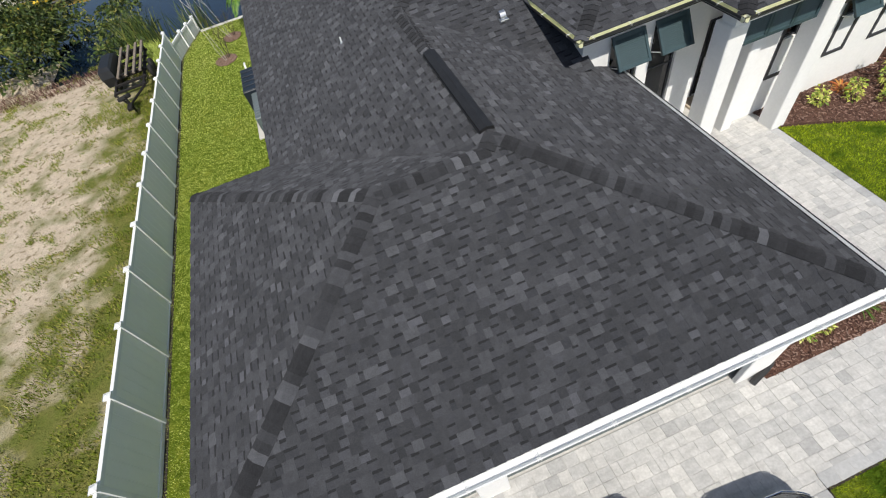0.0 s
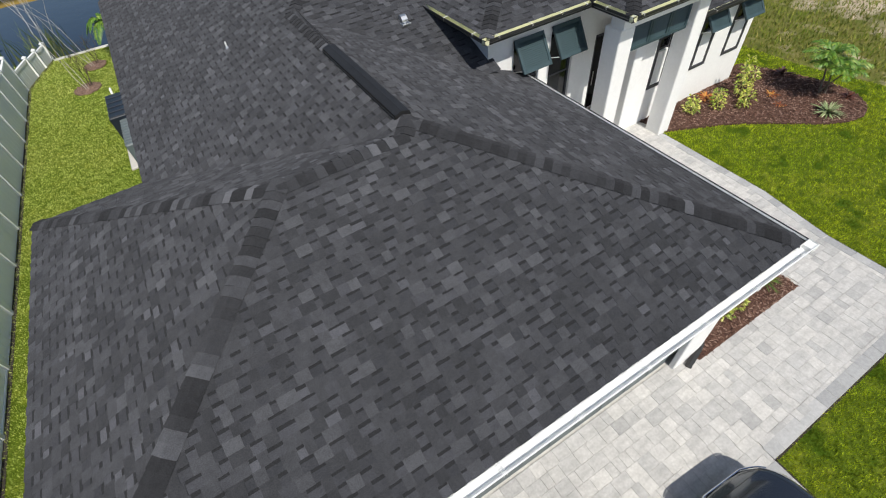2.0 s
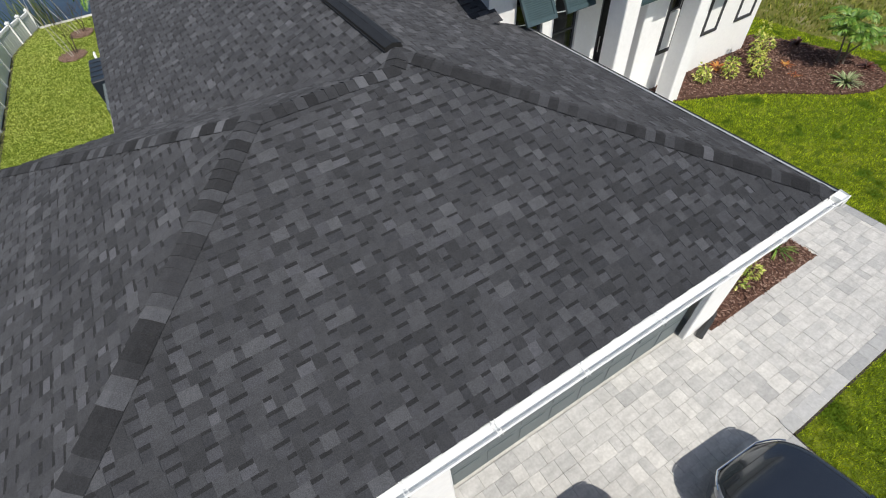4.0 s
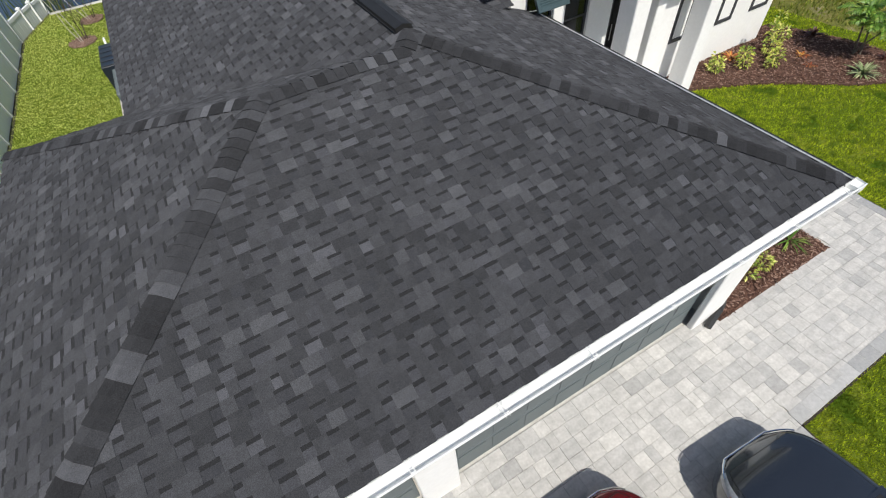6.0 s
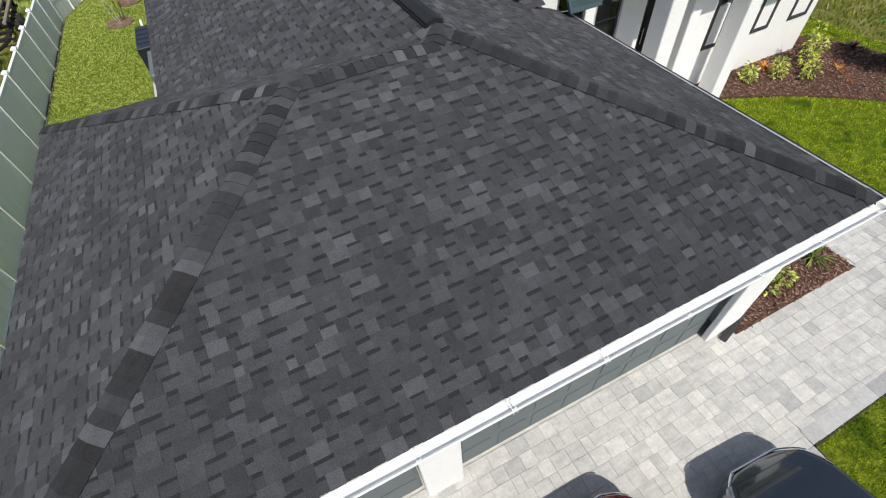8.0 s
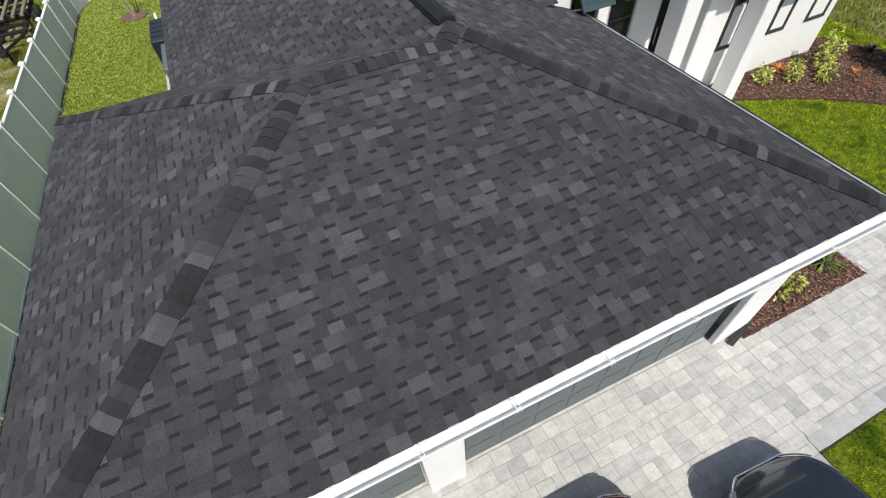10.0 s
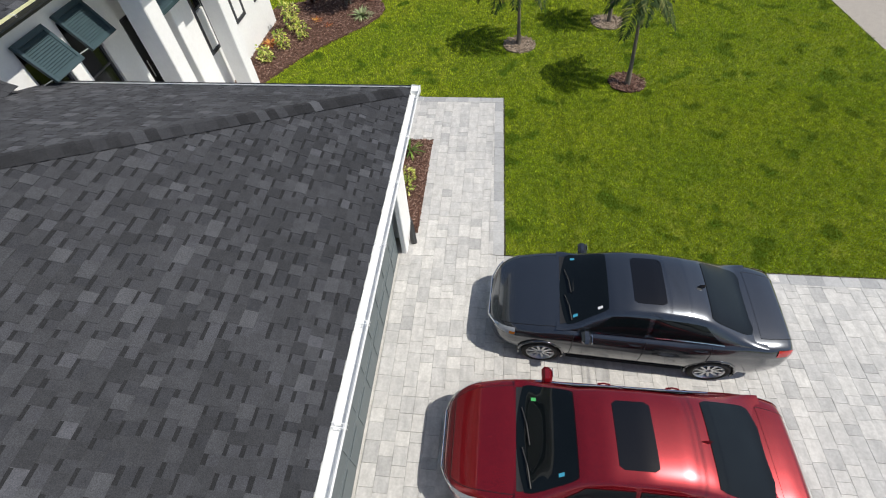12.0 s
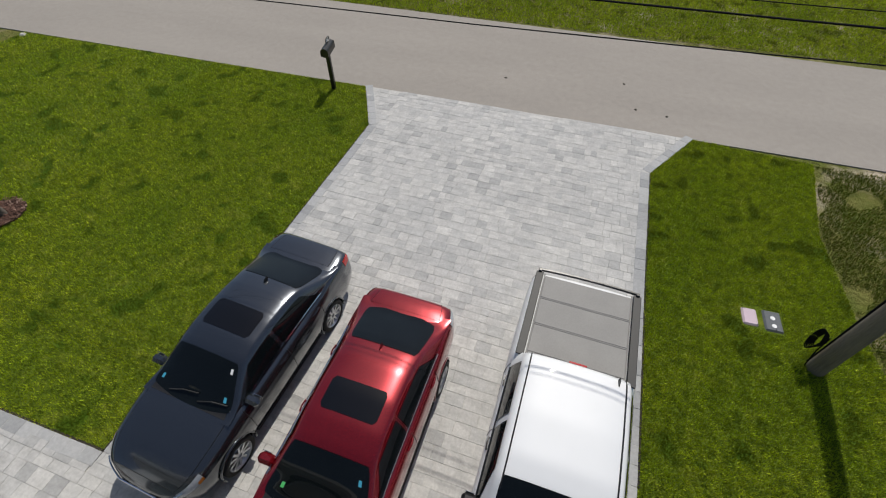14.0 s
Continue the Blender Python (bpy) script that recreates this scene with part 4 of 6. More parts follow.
class CarForm:
    def __init__(self, top, low, wide, roofline, base_z, base_w, roof_w):
        self.top, self.low, self.wide, self.roof = curve(top), curve(low), curve(wide), curve(roofline)
        self.base_z, self.base_w, self.roof_w = curve(base_z), base_w, roof_w
        self.x0, self.x1 = top[0][0], top[-1][0]

    def body(self, x, q):
        """A point of the lower body: q from 0 (underside middle) to 1 (top middle); sign gives the side."""
        a = abs(q) * (len(LEVELS) - 1)
        i = min(int(a), len(LEVELS) - 2)
        f = a - i
        wy = LEVELS[i][0] * (1 - f) + LEVELS[i + 1][0] * f
        wz = LEVELS[i][1] * (1 - f) + LEVELS[i + 1][1] * f
        lo, hi = self.low(x), self.top(x)
        return Vector((x, math.copysign(1, q) * wy * self.wide(x), lo + (hi - lo) * wz))

    def cabin(self, x, s):
        """A point of the cabin: s from -1 to 1 across, with the roof rails at 0.75."""
        h, zb = self.roof(x), self.base_z(x)
        full = max(h - zb, 0.0)
        r = self.base_w + (self.roof_w - self.base_w) * min(full / 0.42, 1.0)
        drop = min(0.055, full * 0.35)
        a = abs(s)
        if a <= 0.75:
            k = a / 0.75
            y, z = r * k, h - drop * (0.35 * k ** 2 + 0.65 * k ** 5)
        else:
            k = (a - 0.75) / 0.25
            y = r + (self.base_w - r) * k + 0.022 * math.sin(math.pi * k)
            z = (h - drop) + (zb - (h - drop)) * k
        return Vector((x, math.copysign(1, s) * y, z))

    def cabin_out(self, x, s, d):
        p = self.cabin(x, s)
        a = self.cabin(x + 0.02, s) - self.cabin(x - 0.02, s)
        b = self.cabin(x, min(s + 0.02, 1)) - self.cabin(x, max(s - 0.02, -1))
        n = a.cross(b).normalized()
        if n.z < 0:
            n = -n
        if abs(s) > 0.8 and n.y * s < 0:
            n = -n
        return p + n * d

    def body_out(self, x, q, d):
        p = self.body(x, q)
        a = self.body(x + 0.02, q) - self.body(x - 0.02, q)
        b = self.body(x, math.copysign(min(abs(q) + 0.01, 1), q)) - self.body(x, math.copysign(max(abs(q) - 0.01, 0), q))
        n = a.cross(b).normalized()
        if n.dot(p - Vector((p.x, 0, 0.5))) < 0:
            n = -n
        return p + n * d


def lathe(profile, sides=28):
    """profile: (radius, y) pairs round the y axis."""
    return Shape().grid([[(r * math.cos(2 * math.pi * k / sides), y, r * math.sin(2 * math.pi * k / sides)) for k in range(sides)] for r, y in profile], 0, True)


def make_wheel(radius, rim, spokes):
    tyre = lathe([(rim, 0.02), (rim + 0.02, 0.105), (radius - 0.03, 0.112), (radius - 0.006, 0.095), (radius, 0.06), (radius, -0.06), (radius - 0.006, -0.095), (radius - 0.03, -0.11), (rim, -0.1)]).mesh("tyre", M_TYRE, True)
    r = lathe([(0.0, 0.06), (0.05, 0.066), (0.06, 0.05), (0.06, 0.01), (rim * 0.9, 0.0), (rim * 0.93, 0.05), (rim, 0.09), (rim + 0.012, 0.108), (rim + 0.016, 0.10), (rim, 0.05)])
    for i in range(spokes):
        m = pose(0, 0, 0, 0, 360 / spokes * i, 0)
        r.box((0.04, 0.055, -0.020), (rim * 0.97, 0.085, 0.020), 0, m)
    # flat black disc stands in for the shade behind the spokes
    dark = lathe([(0.0, 0.012), (rim * 0.93, 0.012)]).mesh("brake_shadow", M_TRIM)
    return tyre, r.mesh("rim", M_ALLOY), dark


def patch(fn, us, vs, thick=0.0):
    return Shape().grid([[fn(u, v) for v in vs] for u in us])


def rounded_range(a, b, n):
    return [a + (b - a) * i / (n - 1) for i in range(n)]


def build_car(name, m, form, paint, wheel, hubs, track, spec, label, category="car"):
    car = empty(name, m, label, category)
    F0 = form
    # lower body
    st = list(np.arange(F0.x0, F0.x1 + 1e-6, 0.035))
    ring = [-1 + i / 22 for i in range(45)]
    rows = [[F0.body(x, q) if q != 0 else F0.body(x, 1e-9) for q in ring] for x in st]
    sh = Shape()
    nv = len(ring)
    for r in rows:
        sh.v.extend(tuple(p) for p in r)
    for a in range(len(st) - 1):
        for b in range(nv - 1):
            idx = (a * nv + b, a * nv + b + 1, (a + 1) * nv + b + 1, (a + 1) * nv + b)
            c = sum((Vector(sh.v[i]) for i in idx), Vector()) / 4
            if any(math.hypot(c.x - hx, c.z - wheel[0]) < wheel[0] + 0.045 for hx in hubs) and abs(c.y) > 0.45 and c.z < wheel[0] * 2 + 0.03:
                continue
            sh.f.append(idx)
            sh.mi.append(0)
    sh.face(rows[0])
    sh.face(rows[-1][::-1])
    body = part("body", sh, paint, car, smooth=True, weld=True)
    # cabin
    xa, xb = spec["cabin"]
    sr = [-1 + i / 20 for i in range(41)]
    cab = Shape().grid([[F0.cabin(x, s) for s in sr] for x in rounded_range(xa, xb, 64)])
    part("cabin", cab, paint, car, smooth=True)
    # glass
    w0, w1 = spec["windshield"]
    ss = rounded_range(-0.71, 0.71, 25)
    part("windshield", patch(lambda t, s: F0.cabin_out(w0 + (w1 - w0) * t + 0.10 * t * (1 - (s / 0.71) ** 2), s * (1 - 0.05 * abs(2 * t - 1) ** 6), 0.007), rounded_range(0, 1, 14), ss), M_CARGLASS, car, "dark tinted windshield", True)
    r0, r1 = spec["rear"]
    part("rear_window", patch(lambda t, s: F0.cabin_out(r0 + (r1 - r0) * t - 0.11 * t * (1 - (s / 0.71) ** 2), s * (0.97 - 0.10 * t) * (1 - 0.07 * abs(2 * t - 1) ** 6), 0.007), rounded_range(0, 1, 12), ss), M_CARGLASS, car, "dark tinted rear window", True)
    for sd in (1, -1):
        for (bl0, bl1, tp0, tp1) in spec["side"]:
            part("side_window", patch(lambda k, t: F0.cabin_out((tp0 + (tp1 - tp0) * t) * (1 - k) + (bl0 + (bl1 - bl0) * t) * k, sd * (0.795 + 0.17 * k), 0.008), rounded_range(0, 1, 5), rounded_range(0, 1, 16)), M_CARGLASS, car, "dark tinted side window", True)
        if spec.get("beltline"):
            xs = rounded_range(spec["side"][0][0], spec["side"][-1][1], 24)
            part("belt_moulding", Shape().tube([F0.cabin_out(x, sd * 0.975, 0.012) for x in xs], 0.011, 5), spec["beltline"], car)
        hx0, hx1 = spec["doors"]
        for hx in spec["handles"]:
            part("door_handle", Shape().tube([F0.body_out(hx - 0.09, sd * 0.60, 0.006), F0.body_out(hx, sd * 0.60, 0.020), F0.body_out(hx + 0.09, sd * 0.60, 0.006)], 0.013, 6), spec.get("handle_mat", paint), car)
        for dx in spec["door_gaps"]:
            part("door_gap", Shape().tube([F0.body_out(dx, sd * q, 0.0015) for q in rounded_range(0.22, 0.68, 10)], 0.005, 4), M_TRIM, car)
        part("sill", Shape().tube([F0.body_out(x, sd * 0.17, 0.004) for x in rounded_range(hubs[1] + 0.42, hubs[0] - 0.42, 10)], 0.03, 6), M_TRIM if spec.get("dark_sill", True) else paint, car)
        mx, mz = spec["mirror"]
        my = F0.wide(mx) * 0.93
        mm = bevelled((-0.09, -0.07, -0.06), (0.06, 0.17, 0.065), 0.045)
        mir = part("mirror", mm, spec.get("mirror_mat", paint), car, smooth=True, m=pose(mx, sd * my, mz) @ Matrix.Diagonal((1, sd, 1, 1)))
        part("mirror_glass", bevelled((-0.100, 0.02, -0.04), (-0.091, 0.15, 0.045), 0.003), M_CHROME, mir)
        # lamps
        l0, l1, q0, q1 = spec["headlight"]
        part("headlight", patch(lambda x, q: F0.body_out(x, sd * q, 0.006), rounded_range(l0, l1, 8), rounded_range(q0, q1, 6)), M_LAMP, car, "clear headlight", True)
        part("indicator", patch(lambda x, q: F0.body_out(x, sd * q, 0.009), rounded_range(l0, l0 + 0.09, 3), rounded_range(q0, q0 + 0.05, 3)), M_AMBER, car, "amber indicator lens", True)
        t0, t1, q0, q1 = spec["taillight"]
        part("taillight", patch(lambda x, q: F0.body_out(x, sd * q, 0.007), rounded_range(t0, t1, 7), rounded_range(q0, q1, 6)), spec.get("tail_mat", M_TAIL), car, "tail lamp lens", True)
    # panels that stand a hair proud, with dark gaps round them
    for nm, (x0, x1, q0) in spec["lids"].items():
        us = rounded_range(x0, x1, 20)
        qs = [q0 + (1 - q0) * i / 8 for i in range(9)]
        both = lambda x, k: F0.body_out(x, k if k > 0 else k, 0.004)
        part(nm, patch(both, us, qs + [-q for q in qs[::-1]]), paint, car, smooth=True, weld=True)
        for e in (1, -1):
            part("panel_gap", Shape().tube([F0.body_out(x, e * q0, 0.0035) for x in us], 0.0045, 4), M_TRIM, car)
        for x in spec.get("lid_ends", {}).get(nm, ()):
            part("panel_gap", Shape().tube([F0.body_out(x, q, 0.0035) for q in qs + [-q for q in qs[::-1]]], 0.0045, 4), M_TRIM, car)
    # front face
    gx = spec["grille"]
    part("grille", Shape().grid([[F0.body_out(gx - 0.10 * abs(t) ** 2.0 * 0, q * (1 if t >= 0 else -1), 0.008) for t in (-1, 1)] for q in (0.70, 0.74)]), M_TRIM, car)
    part("grille_bar", Shape().tube([F0.body_out(F0.x1 - 0.02 - 0.17 * abs(t) ** 2.2, math.copysign(0.66 + 0.0 * t, t if t else 1), 0.02) for t in np.linspace(-1, 1, 15)], 0.012, 6), M_CHROME, car)
    # sunroof, aerial, wipers
    if "sunroof" in spec:
        s0, s1, sw = spec["sunroof"]

        def sun_pt(t, s):
            k = 1 - 0.10 * max(0, abs(t - 0.5) * 2 - 0.8) / 0.2
            return F0.cabin_out(s0 + (s1 - s0) * t, s * sw * k, 0.006)
        part("sunroof", patch(sun_pt, rounded_range(0, 1, 9), rounded_range(-1, 1, 13)), M_SUNROOF, car, "black glass sunroof", True)
    if "aerial" in spec:
        ax, ay = spec["aerial"]
        p = F0.cabin_out(ax, ay, 0.0)
        part("aerial", Shape().grid([[p + Vector((u, w * (1 - (u + 0.09) / 0.16) * 0.02, 0)) for w in (-1, 1)] + [p + Vector((min(u, 0.02) - 0.02, 0, 0.065 * max(0, 1 - (u + 0.05) ** 2 / 0.012)))] for u in (-0.09, -0.04, 0.0, 0.06)], 0, True), spec.get("aerial_mat", M_BLACK), car)
    for sy in (0.1, -0.42):
        xs = w1 - 0.02
        part("wiper", Shape().tube([F0.cabin_out(xs + 0.04, (sy + 0.05) * 1.0, 0.02), F0.cabin_out(xs - 0.03, sy + 0.28, 0.03), F0.cabin_out(xs - 0.06, sy + 0.55, 0.022)], 0.012, 5), M_TRIM, car)
    part("cowl", patch(lambda x, s: F0.cabin_out(x, s, 0.004), rounded_range(w1 + 0.0, w1 + 0.10, 4), rounded_range(-0.66, 0.66, 13)), M_TRIM, car)
    for sx, sy, mt in spec["stickers"]:
        part("sticker", patch(lambda x, s: F0.cabin_out(x, s, 0.010), (sx, sx + 0.065), (sy, sy + 0.05)), mt, car)
    # wheels
    tyre, rim, dark = make_wheel(wheel[0], wheel[1], wheel[2])
    for hx in hubs:
        for sd in (1, -1):
            w = part("wheel", tyre, None, car, m=pose(hx, sd * track, wheel[0]) @ Matrix.Diagonal((1, sd, 1, 1)))
            part("rim", rim, None, w, "silver alloy rim")
            part("spoke_shade", dark, None, w)
            arch = [(hx + (wheel[0] + 0.05) * math.cos(a), sd * (F0.wide(hx) * 0.985), wheel[0] + (wheel[0] + 0.05) * math.sin(a)) for a in np.linspace(-0.25, math.pi + 0.25, 20)]
            part("wheel_arch", Shape().tube(arch, 0.022, 6), paint, car, smooth=True)
            part("arch_liner", Shape().grid([[(x, sd * (F0.wide(hx) * 0.97), z), (x, sd * 0.5, z)] for x, _, z in arch]), M_TRIM, car)
    return car


def sedan_form(front, rear, wide, roof_h, deck, roofline, base_w=0.76, roof_w=0.57):
    top = [(rear, 0.62), (rear + 0.03, 0.86), (rear + 0.10, deck - 0.03), (rear + 0.32, deck), (rear + 0.75, deck + 0.015), (-0.8, 0.98), (0.6, 0.965), (1.0, 0.985), (1.35, 0.935), (1.75, 0.85), (front - 0.22, 0.755), (front - 0.10, 0.69), (front - 0.03, 0.60), (front, 0.50)]
    low = [(rear, 0.42), (rear + 0.15, 0.28), (rear + 0.5, 0.20), (1.2, 0.19), (front - 0.2, 0.20), (front, 0.28)]
    w = [(rear - 0.02, 0.40), (rear + 0.02, 0.60), (rear + 0.08, 0.74), (rear + 0.20, wide * 0.90), (rear + 0.45, wide * 0.965), (-0.8, wide), (0.9, wide), (1.4, wide * 0.985), (front - 0.45, wide * 0.935), (front - 0.30, wide * 0.88), (front - 0.18, wide * 0.79), (front - 0.09, wide * 0.66), (front - 0.03, wide * 0.50), (front + 0.02, wide * 0.30)]
    base = [(-2.0, deck - 0.02), (-1.3, 0.985), (0.5, 0.95), (1.1, 0.965)]
    return CarForm(top, low, w, roofline, base, base_w, roof_w)


grey_form = sedan_form(2.23, -2.40, 0.885, 1.45, 1.07, [(-1.95, 1.05), (-1.72, 1.075), (-1.05, 1.36), (-0.75, 1.415), (-0.3, 1.445), (0.1, 1.435), (0.38, 1.385), (0.62, 1.25), (1.02, 0.985), (1.25, 0.95)])
GREY_SPEC = dict(
    cabin=(-1.90, 1.15), windshield=(0.42, 1.00), rear=(-1.06, -1.70), side=[(0.82, -0.17, 0.36, -0.17), (-0.25, -1.30, -0.25, -0.98)], beltline=M_CHROME,
    doors=(0.9, -1.1), handles=(-0.05, -1.0), handle_mat=M_GREYPAINT, door_gaps=(0.88, -0.2, -1.15), mirror=(0.72, 0.99), headlight=(1.78, 2.10, 0.56, 0.70), taillight=(-2.34, -2.05, 0.56, 0.68),
    lids={"hood": (1.12, 2.08, 0.755), "boot_lid": (-2.30, -1.82, 0.79)}, lid_ends={"hood": (2.08,)}, grille=2.2, sunroof=(-0.41, 0.06, 0.56), aerial=(-0.92, 0.0), stickers=[(0.50, 0.58, M_WHITE), (0.84, 0.56, M_BLUETAG), (0.86, -0.62, M_BLUETAG)])
HEAD = 3.2
build_car("sedan", pose(6.27, 1.37, 0, 0, 0, 90 - HEAD), grey_form, M_GREYPAINT, (0.315, 0.215, 10), (1.325, -1.325), 0.775, GREY_SPEC, "dark grey metallic sedan parked on the driveway")

red_form = sedan_form(2.23, -2.42, 0.895, 1.44, 1.06, [(-2.1, 1.04), (-1.88, 1.065), (-1.15, 1.345), (-0.8, 1.41), (-0.3, 1.445), (0.15, 1.43), (0.45, 1.37), (0.75, 1.20), (1.15, 0.965), (1.35, 0.94)], 0.77, 0.575)
RED_SPEC = dict(
    cabin=(-2.05, 1.25), windshield=(0.50, 1.13), rear=(-1.12, -1.83), side=[(0.95, -0.15, 0.42, -0.15), (-0.21, -1.42, -0.21, -1.02)], beltline=M_CHROME,
    doors=(0.9, -1.1), handles=(-0.05, -1.0), door_gaps=(0.92, -0.18, -1.15), mirror=(0.80, 0.98), headlight=(1.72, 2.12, 0.56, 0.68), taillight=(-2.36, -2.0, 0.57, 0.69), tail_mat=M_LAMP,
    lids={"hood": (1.24, 2.08, 0.755), "boot_lid": (-2.34, -1.96, 0.79)}, lid_ends={"hood": (2.08,)}, grille=2.2, sunroof=(-0.43, 0.04, 0.545), aerial=(-1.02, 0.0), aerial_mat=M_REDPAINT, stickers=[(0.66, 0.55, M_BLUETAG), (0.96, -0.52, M_GREENTAG)])
build_car("sedan", pose(3.91, 1.97, 0, 0, 0, 90 - 0.2), red_form, M_REDPAINT, (0.315, 0.215, 10), (1.35, -1.35), 0.79, RED_SPEC, "bright red metallic sedan parked on the driveway")

tr_top = [(-2.72, 0.70), (-2.69, 1.30), (-2.62, 1.37), (-1.0, 1.37), (-0.85, 1.20), (1.2, 1.17), (1.6, 1.16), (2.3, 1.10), (2.55, 1.0), (2.66, 0.75)]
tr_low = [(-2.72, 0.50), (-2.4, 0.42), (2.3, 0.38), (2.66, 0.42)]
tr_w = [(-2.72, 0.86), (-2.64, 0.92), (-2.2, 0.945), (1.8, 0.945), (2.3, 0.90), (2.55, 0.78), (2.66, 0.55)]
truck_form = CarForm(tr_top, tr_low, tr_w, [(-1.12, 1.22), (-0.98, 1.50), (-0.86, 1.80), (-0.70, 1.845), (0.0, 1.865), (0.55, 1.845), (0.85, 1.78), (1.15, 1.56), (1.62, 1.18), (1.8, 1.16)], [(-1.2, 1.19), (1.8, 1.15)], 0.88, 0.69)
TRUCK_SPEC = dict(
    cabin=(-1.10, 1.75), windshield=(0.80, 1.52), rear=(-0.90, -1.04), side=[(1.25, 0.15, 0.72, 0.15), (0.05, -0.80, 0.05, -0.72)], beltline=M_BLACK,
    doors=(0.9, -1.1), handles=(0.3, -0.65), handle_mat=M_BLACK, door_gaps=(1.2, 0.1, -0.9), mirror=(1.08, 1.18), mirror_mat=M_BLACK, headlight=(2.25, 2.55, 0.56, 0.70), taillight=(-2.70, -2.60, 0.48, 0.66),
    lids={"hood": (1.75, 2.5, 0.755)}, grille=2.6, aerial=(-0.70, 0.58), stickers=[])
truck = build_car("pickup_truck", pose(1.13, 1.33, 0, 0, 0, 90 - 0.2), truck_form, M_WHITEPAINT, (0.385, 0.24, 6), (1.68, -1.62), 0.80, TRUCK_SPEC, "white double-cab pickup truck with a grey bed cover", "pickup truck")
cover = new("bed_cover")
cover.parent = truck
xs = (-2.55, -2.07, -1.56, -1.05)
for a, b in zip(xs, xs[1:]):
    part("cover_panel", bevelled((a + 0.012, -0.70, 1.385), (b - 0.012, 0.70, 1.412), 0.01), M_VINYLCOVER, cover, "grey vinyl folding panel")
    part("cover_hinge", Shape().tube([(b, -0.70, 1.398), (b, 0.70, 1.398)], 0.016, 6), M_VINYLCOVER, cover)
for sd in (1, -1):
    part("bed_rail", bevelled((-2.62, min(sd * 0.735, sd * 0.86), 1.372), (-0.98, max(sd * 0.735, sd * 0.86), 1.398), 0.008), M_TRIM, truck, "black plastic bed rail")
    part("cover_rail", Shape().tube([(-2.58, sd * 0.71, 1.402), (-1.02, sd * 0.71, 1.402)], 0.010, 6), M_VINYLCOVER, cover)
    part("roof_ditch", Shape().tube([truck_form.cabin_out(x, sd * 0.69, 0.004) for x in rounded_range(-0.85, 0.95, 20)], 0.011, 5), M_BLACK, truck)
    part("rail_cap", bevelled((-2.66, sd * 0.80 - 0.03, 1.385), (-2.60, sd * 0.80 + 0.03, 1.43), 0.01), M_BLACK, truck)
part("tailgate_cap", Shape().tube([(-2.66 - 0.03 * (1 - (y / 0.8) ** 2), y, 1.385) for y in np.linspace(-0.82, 0.82, 9)], 0.028, 6), M_BLACK, truck)
part("brake_light", bevelled((-0.925, -0.12, 1.69), (-0.895, 0.12, 1.71), 0.005), M_TAIL, truck)
part("bumper", bevelled((-2.86, -0.85, 0.48), (-2.70, 0.85, 0.66), 0.03), M_CHROME, truck)

# ---- fence ----
fence = empty("fence", pose(0, 0, 0), "white vinyl privacy fence along the side lawn", "fence")
FENCE_TOP = 1.74


def fence_x(y):
    return -3.98 + 0.0073 * (y - 8.0)


post_mesh = bevelled((-0.064, -0.064, -0.1), (0.064, 0.064, FENCE_TOP + 0.04), 0.012).mesh("post", M_VINYL)
cap = Shape()
for lo, hi, z0, z1 in ((0.085, 0.085, 0.0, 0.03), (0.075, 0.0, 0.03, 0.085)):
    a, b = [(sx * lo, sy * lo, z0) for sx, sy in ((-1, -1), (1, -1), (1, 1), (-1, 1))], [(sx * hi, sy * hi, z1) for sx, sy in ((-1, -1), (1, -1), (1, 1), (-1, 1))]
    cap.grid([a, b], 0, True)
cap_mesh = cap.mesh("post_cap", M_VINYL)
spots = [3.44, 5.68, 7.79, 9.6, 11.39, 13.16, 14.88, 16.7, 18.38, 20.15, 21.9, 23.69, 25.38, 26.88, 28.33]
line = [(fence_x(y), y, -0.019 * max(0, y - 7.0)) for y in spots] + [(-3.45, 29.55, -0.95), (-3.15, 30.34, -1.0), (-2.87, 31.11, -1.05)]
for (x0, y0, d0), (x1, y1, d1) in zip(line, line[1:]):
    run = math.hypot(x1 - x0, y1 - y0)
    turn = math.degrees(math.atan2(y1 - y0, x1 - x0))
    m = pose(x0, y0, min(d0, d1), 0, 0, turn)
    n = max(4, round(run / 0.29))
    for k in range(n):
        a, b = run * k / n, run * (k + 1) / n
        part("slat", bevelled((a + 0.002, -0.014, 0.06), (b - 0.002, 0.014, FENCE_TOP - 0.09), 0.004), M_SLAT, fence, m=m)
    part("top_rail", bevelled((0, -0.04, FENCE_TOP - 0.10), (run, 0.04, FENCE_TOP + 0.01), 0.008), M_VINYL, fence, m=m)
    part("bottom_rail", bevelled((0, -0.04, 0.04), (run, 0.04, 0.16), 0.008), M_VINYL, fence, m=m)
for x, y, d in line:
    p = part("post", post_mesh, None, fence, m=pose(x, y, d))
    part("post_cap", cap_mesh, None, p, m=pose(0, 0, FENCE_TOP + 0.04))
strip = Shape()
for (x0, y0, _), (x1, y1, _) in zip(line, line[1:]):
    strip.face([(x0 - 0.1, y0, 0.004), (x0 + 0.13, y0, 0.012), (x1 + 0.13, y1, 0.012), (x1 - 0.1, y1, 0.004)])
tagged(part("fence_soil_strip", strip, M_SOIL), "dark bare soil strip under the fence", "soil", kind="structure")


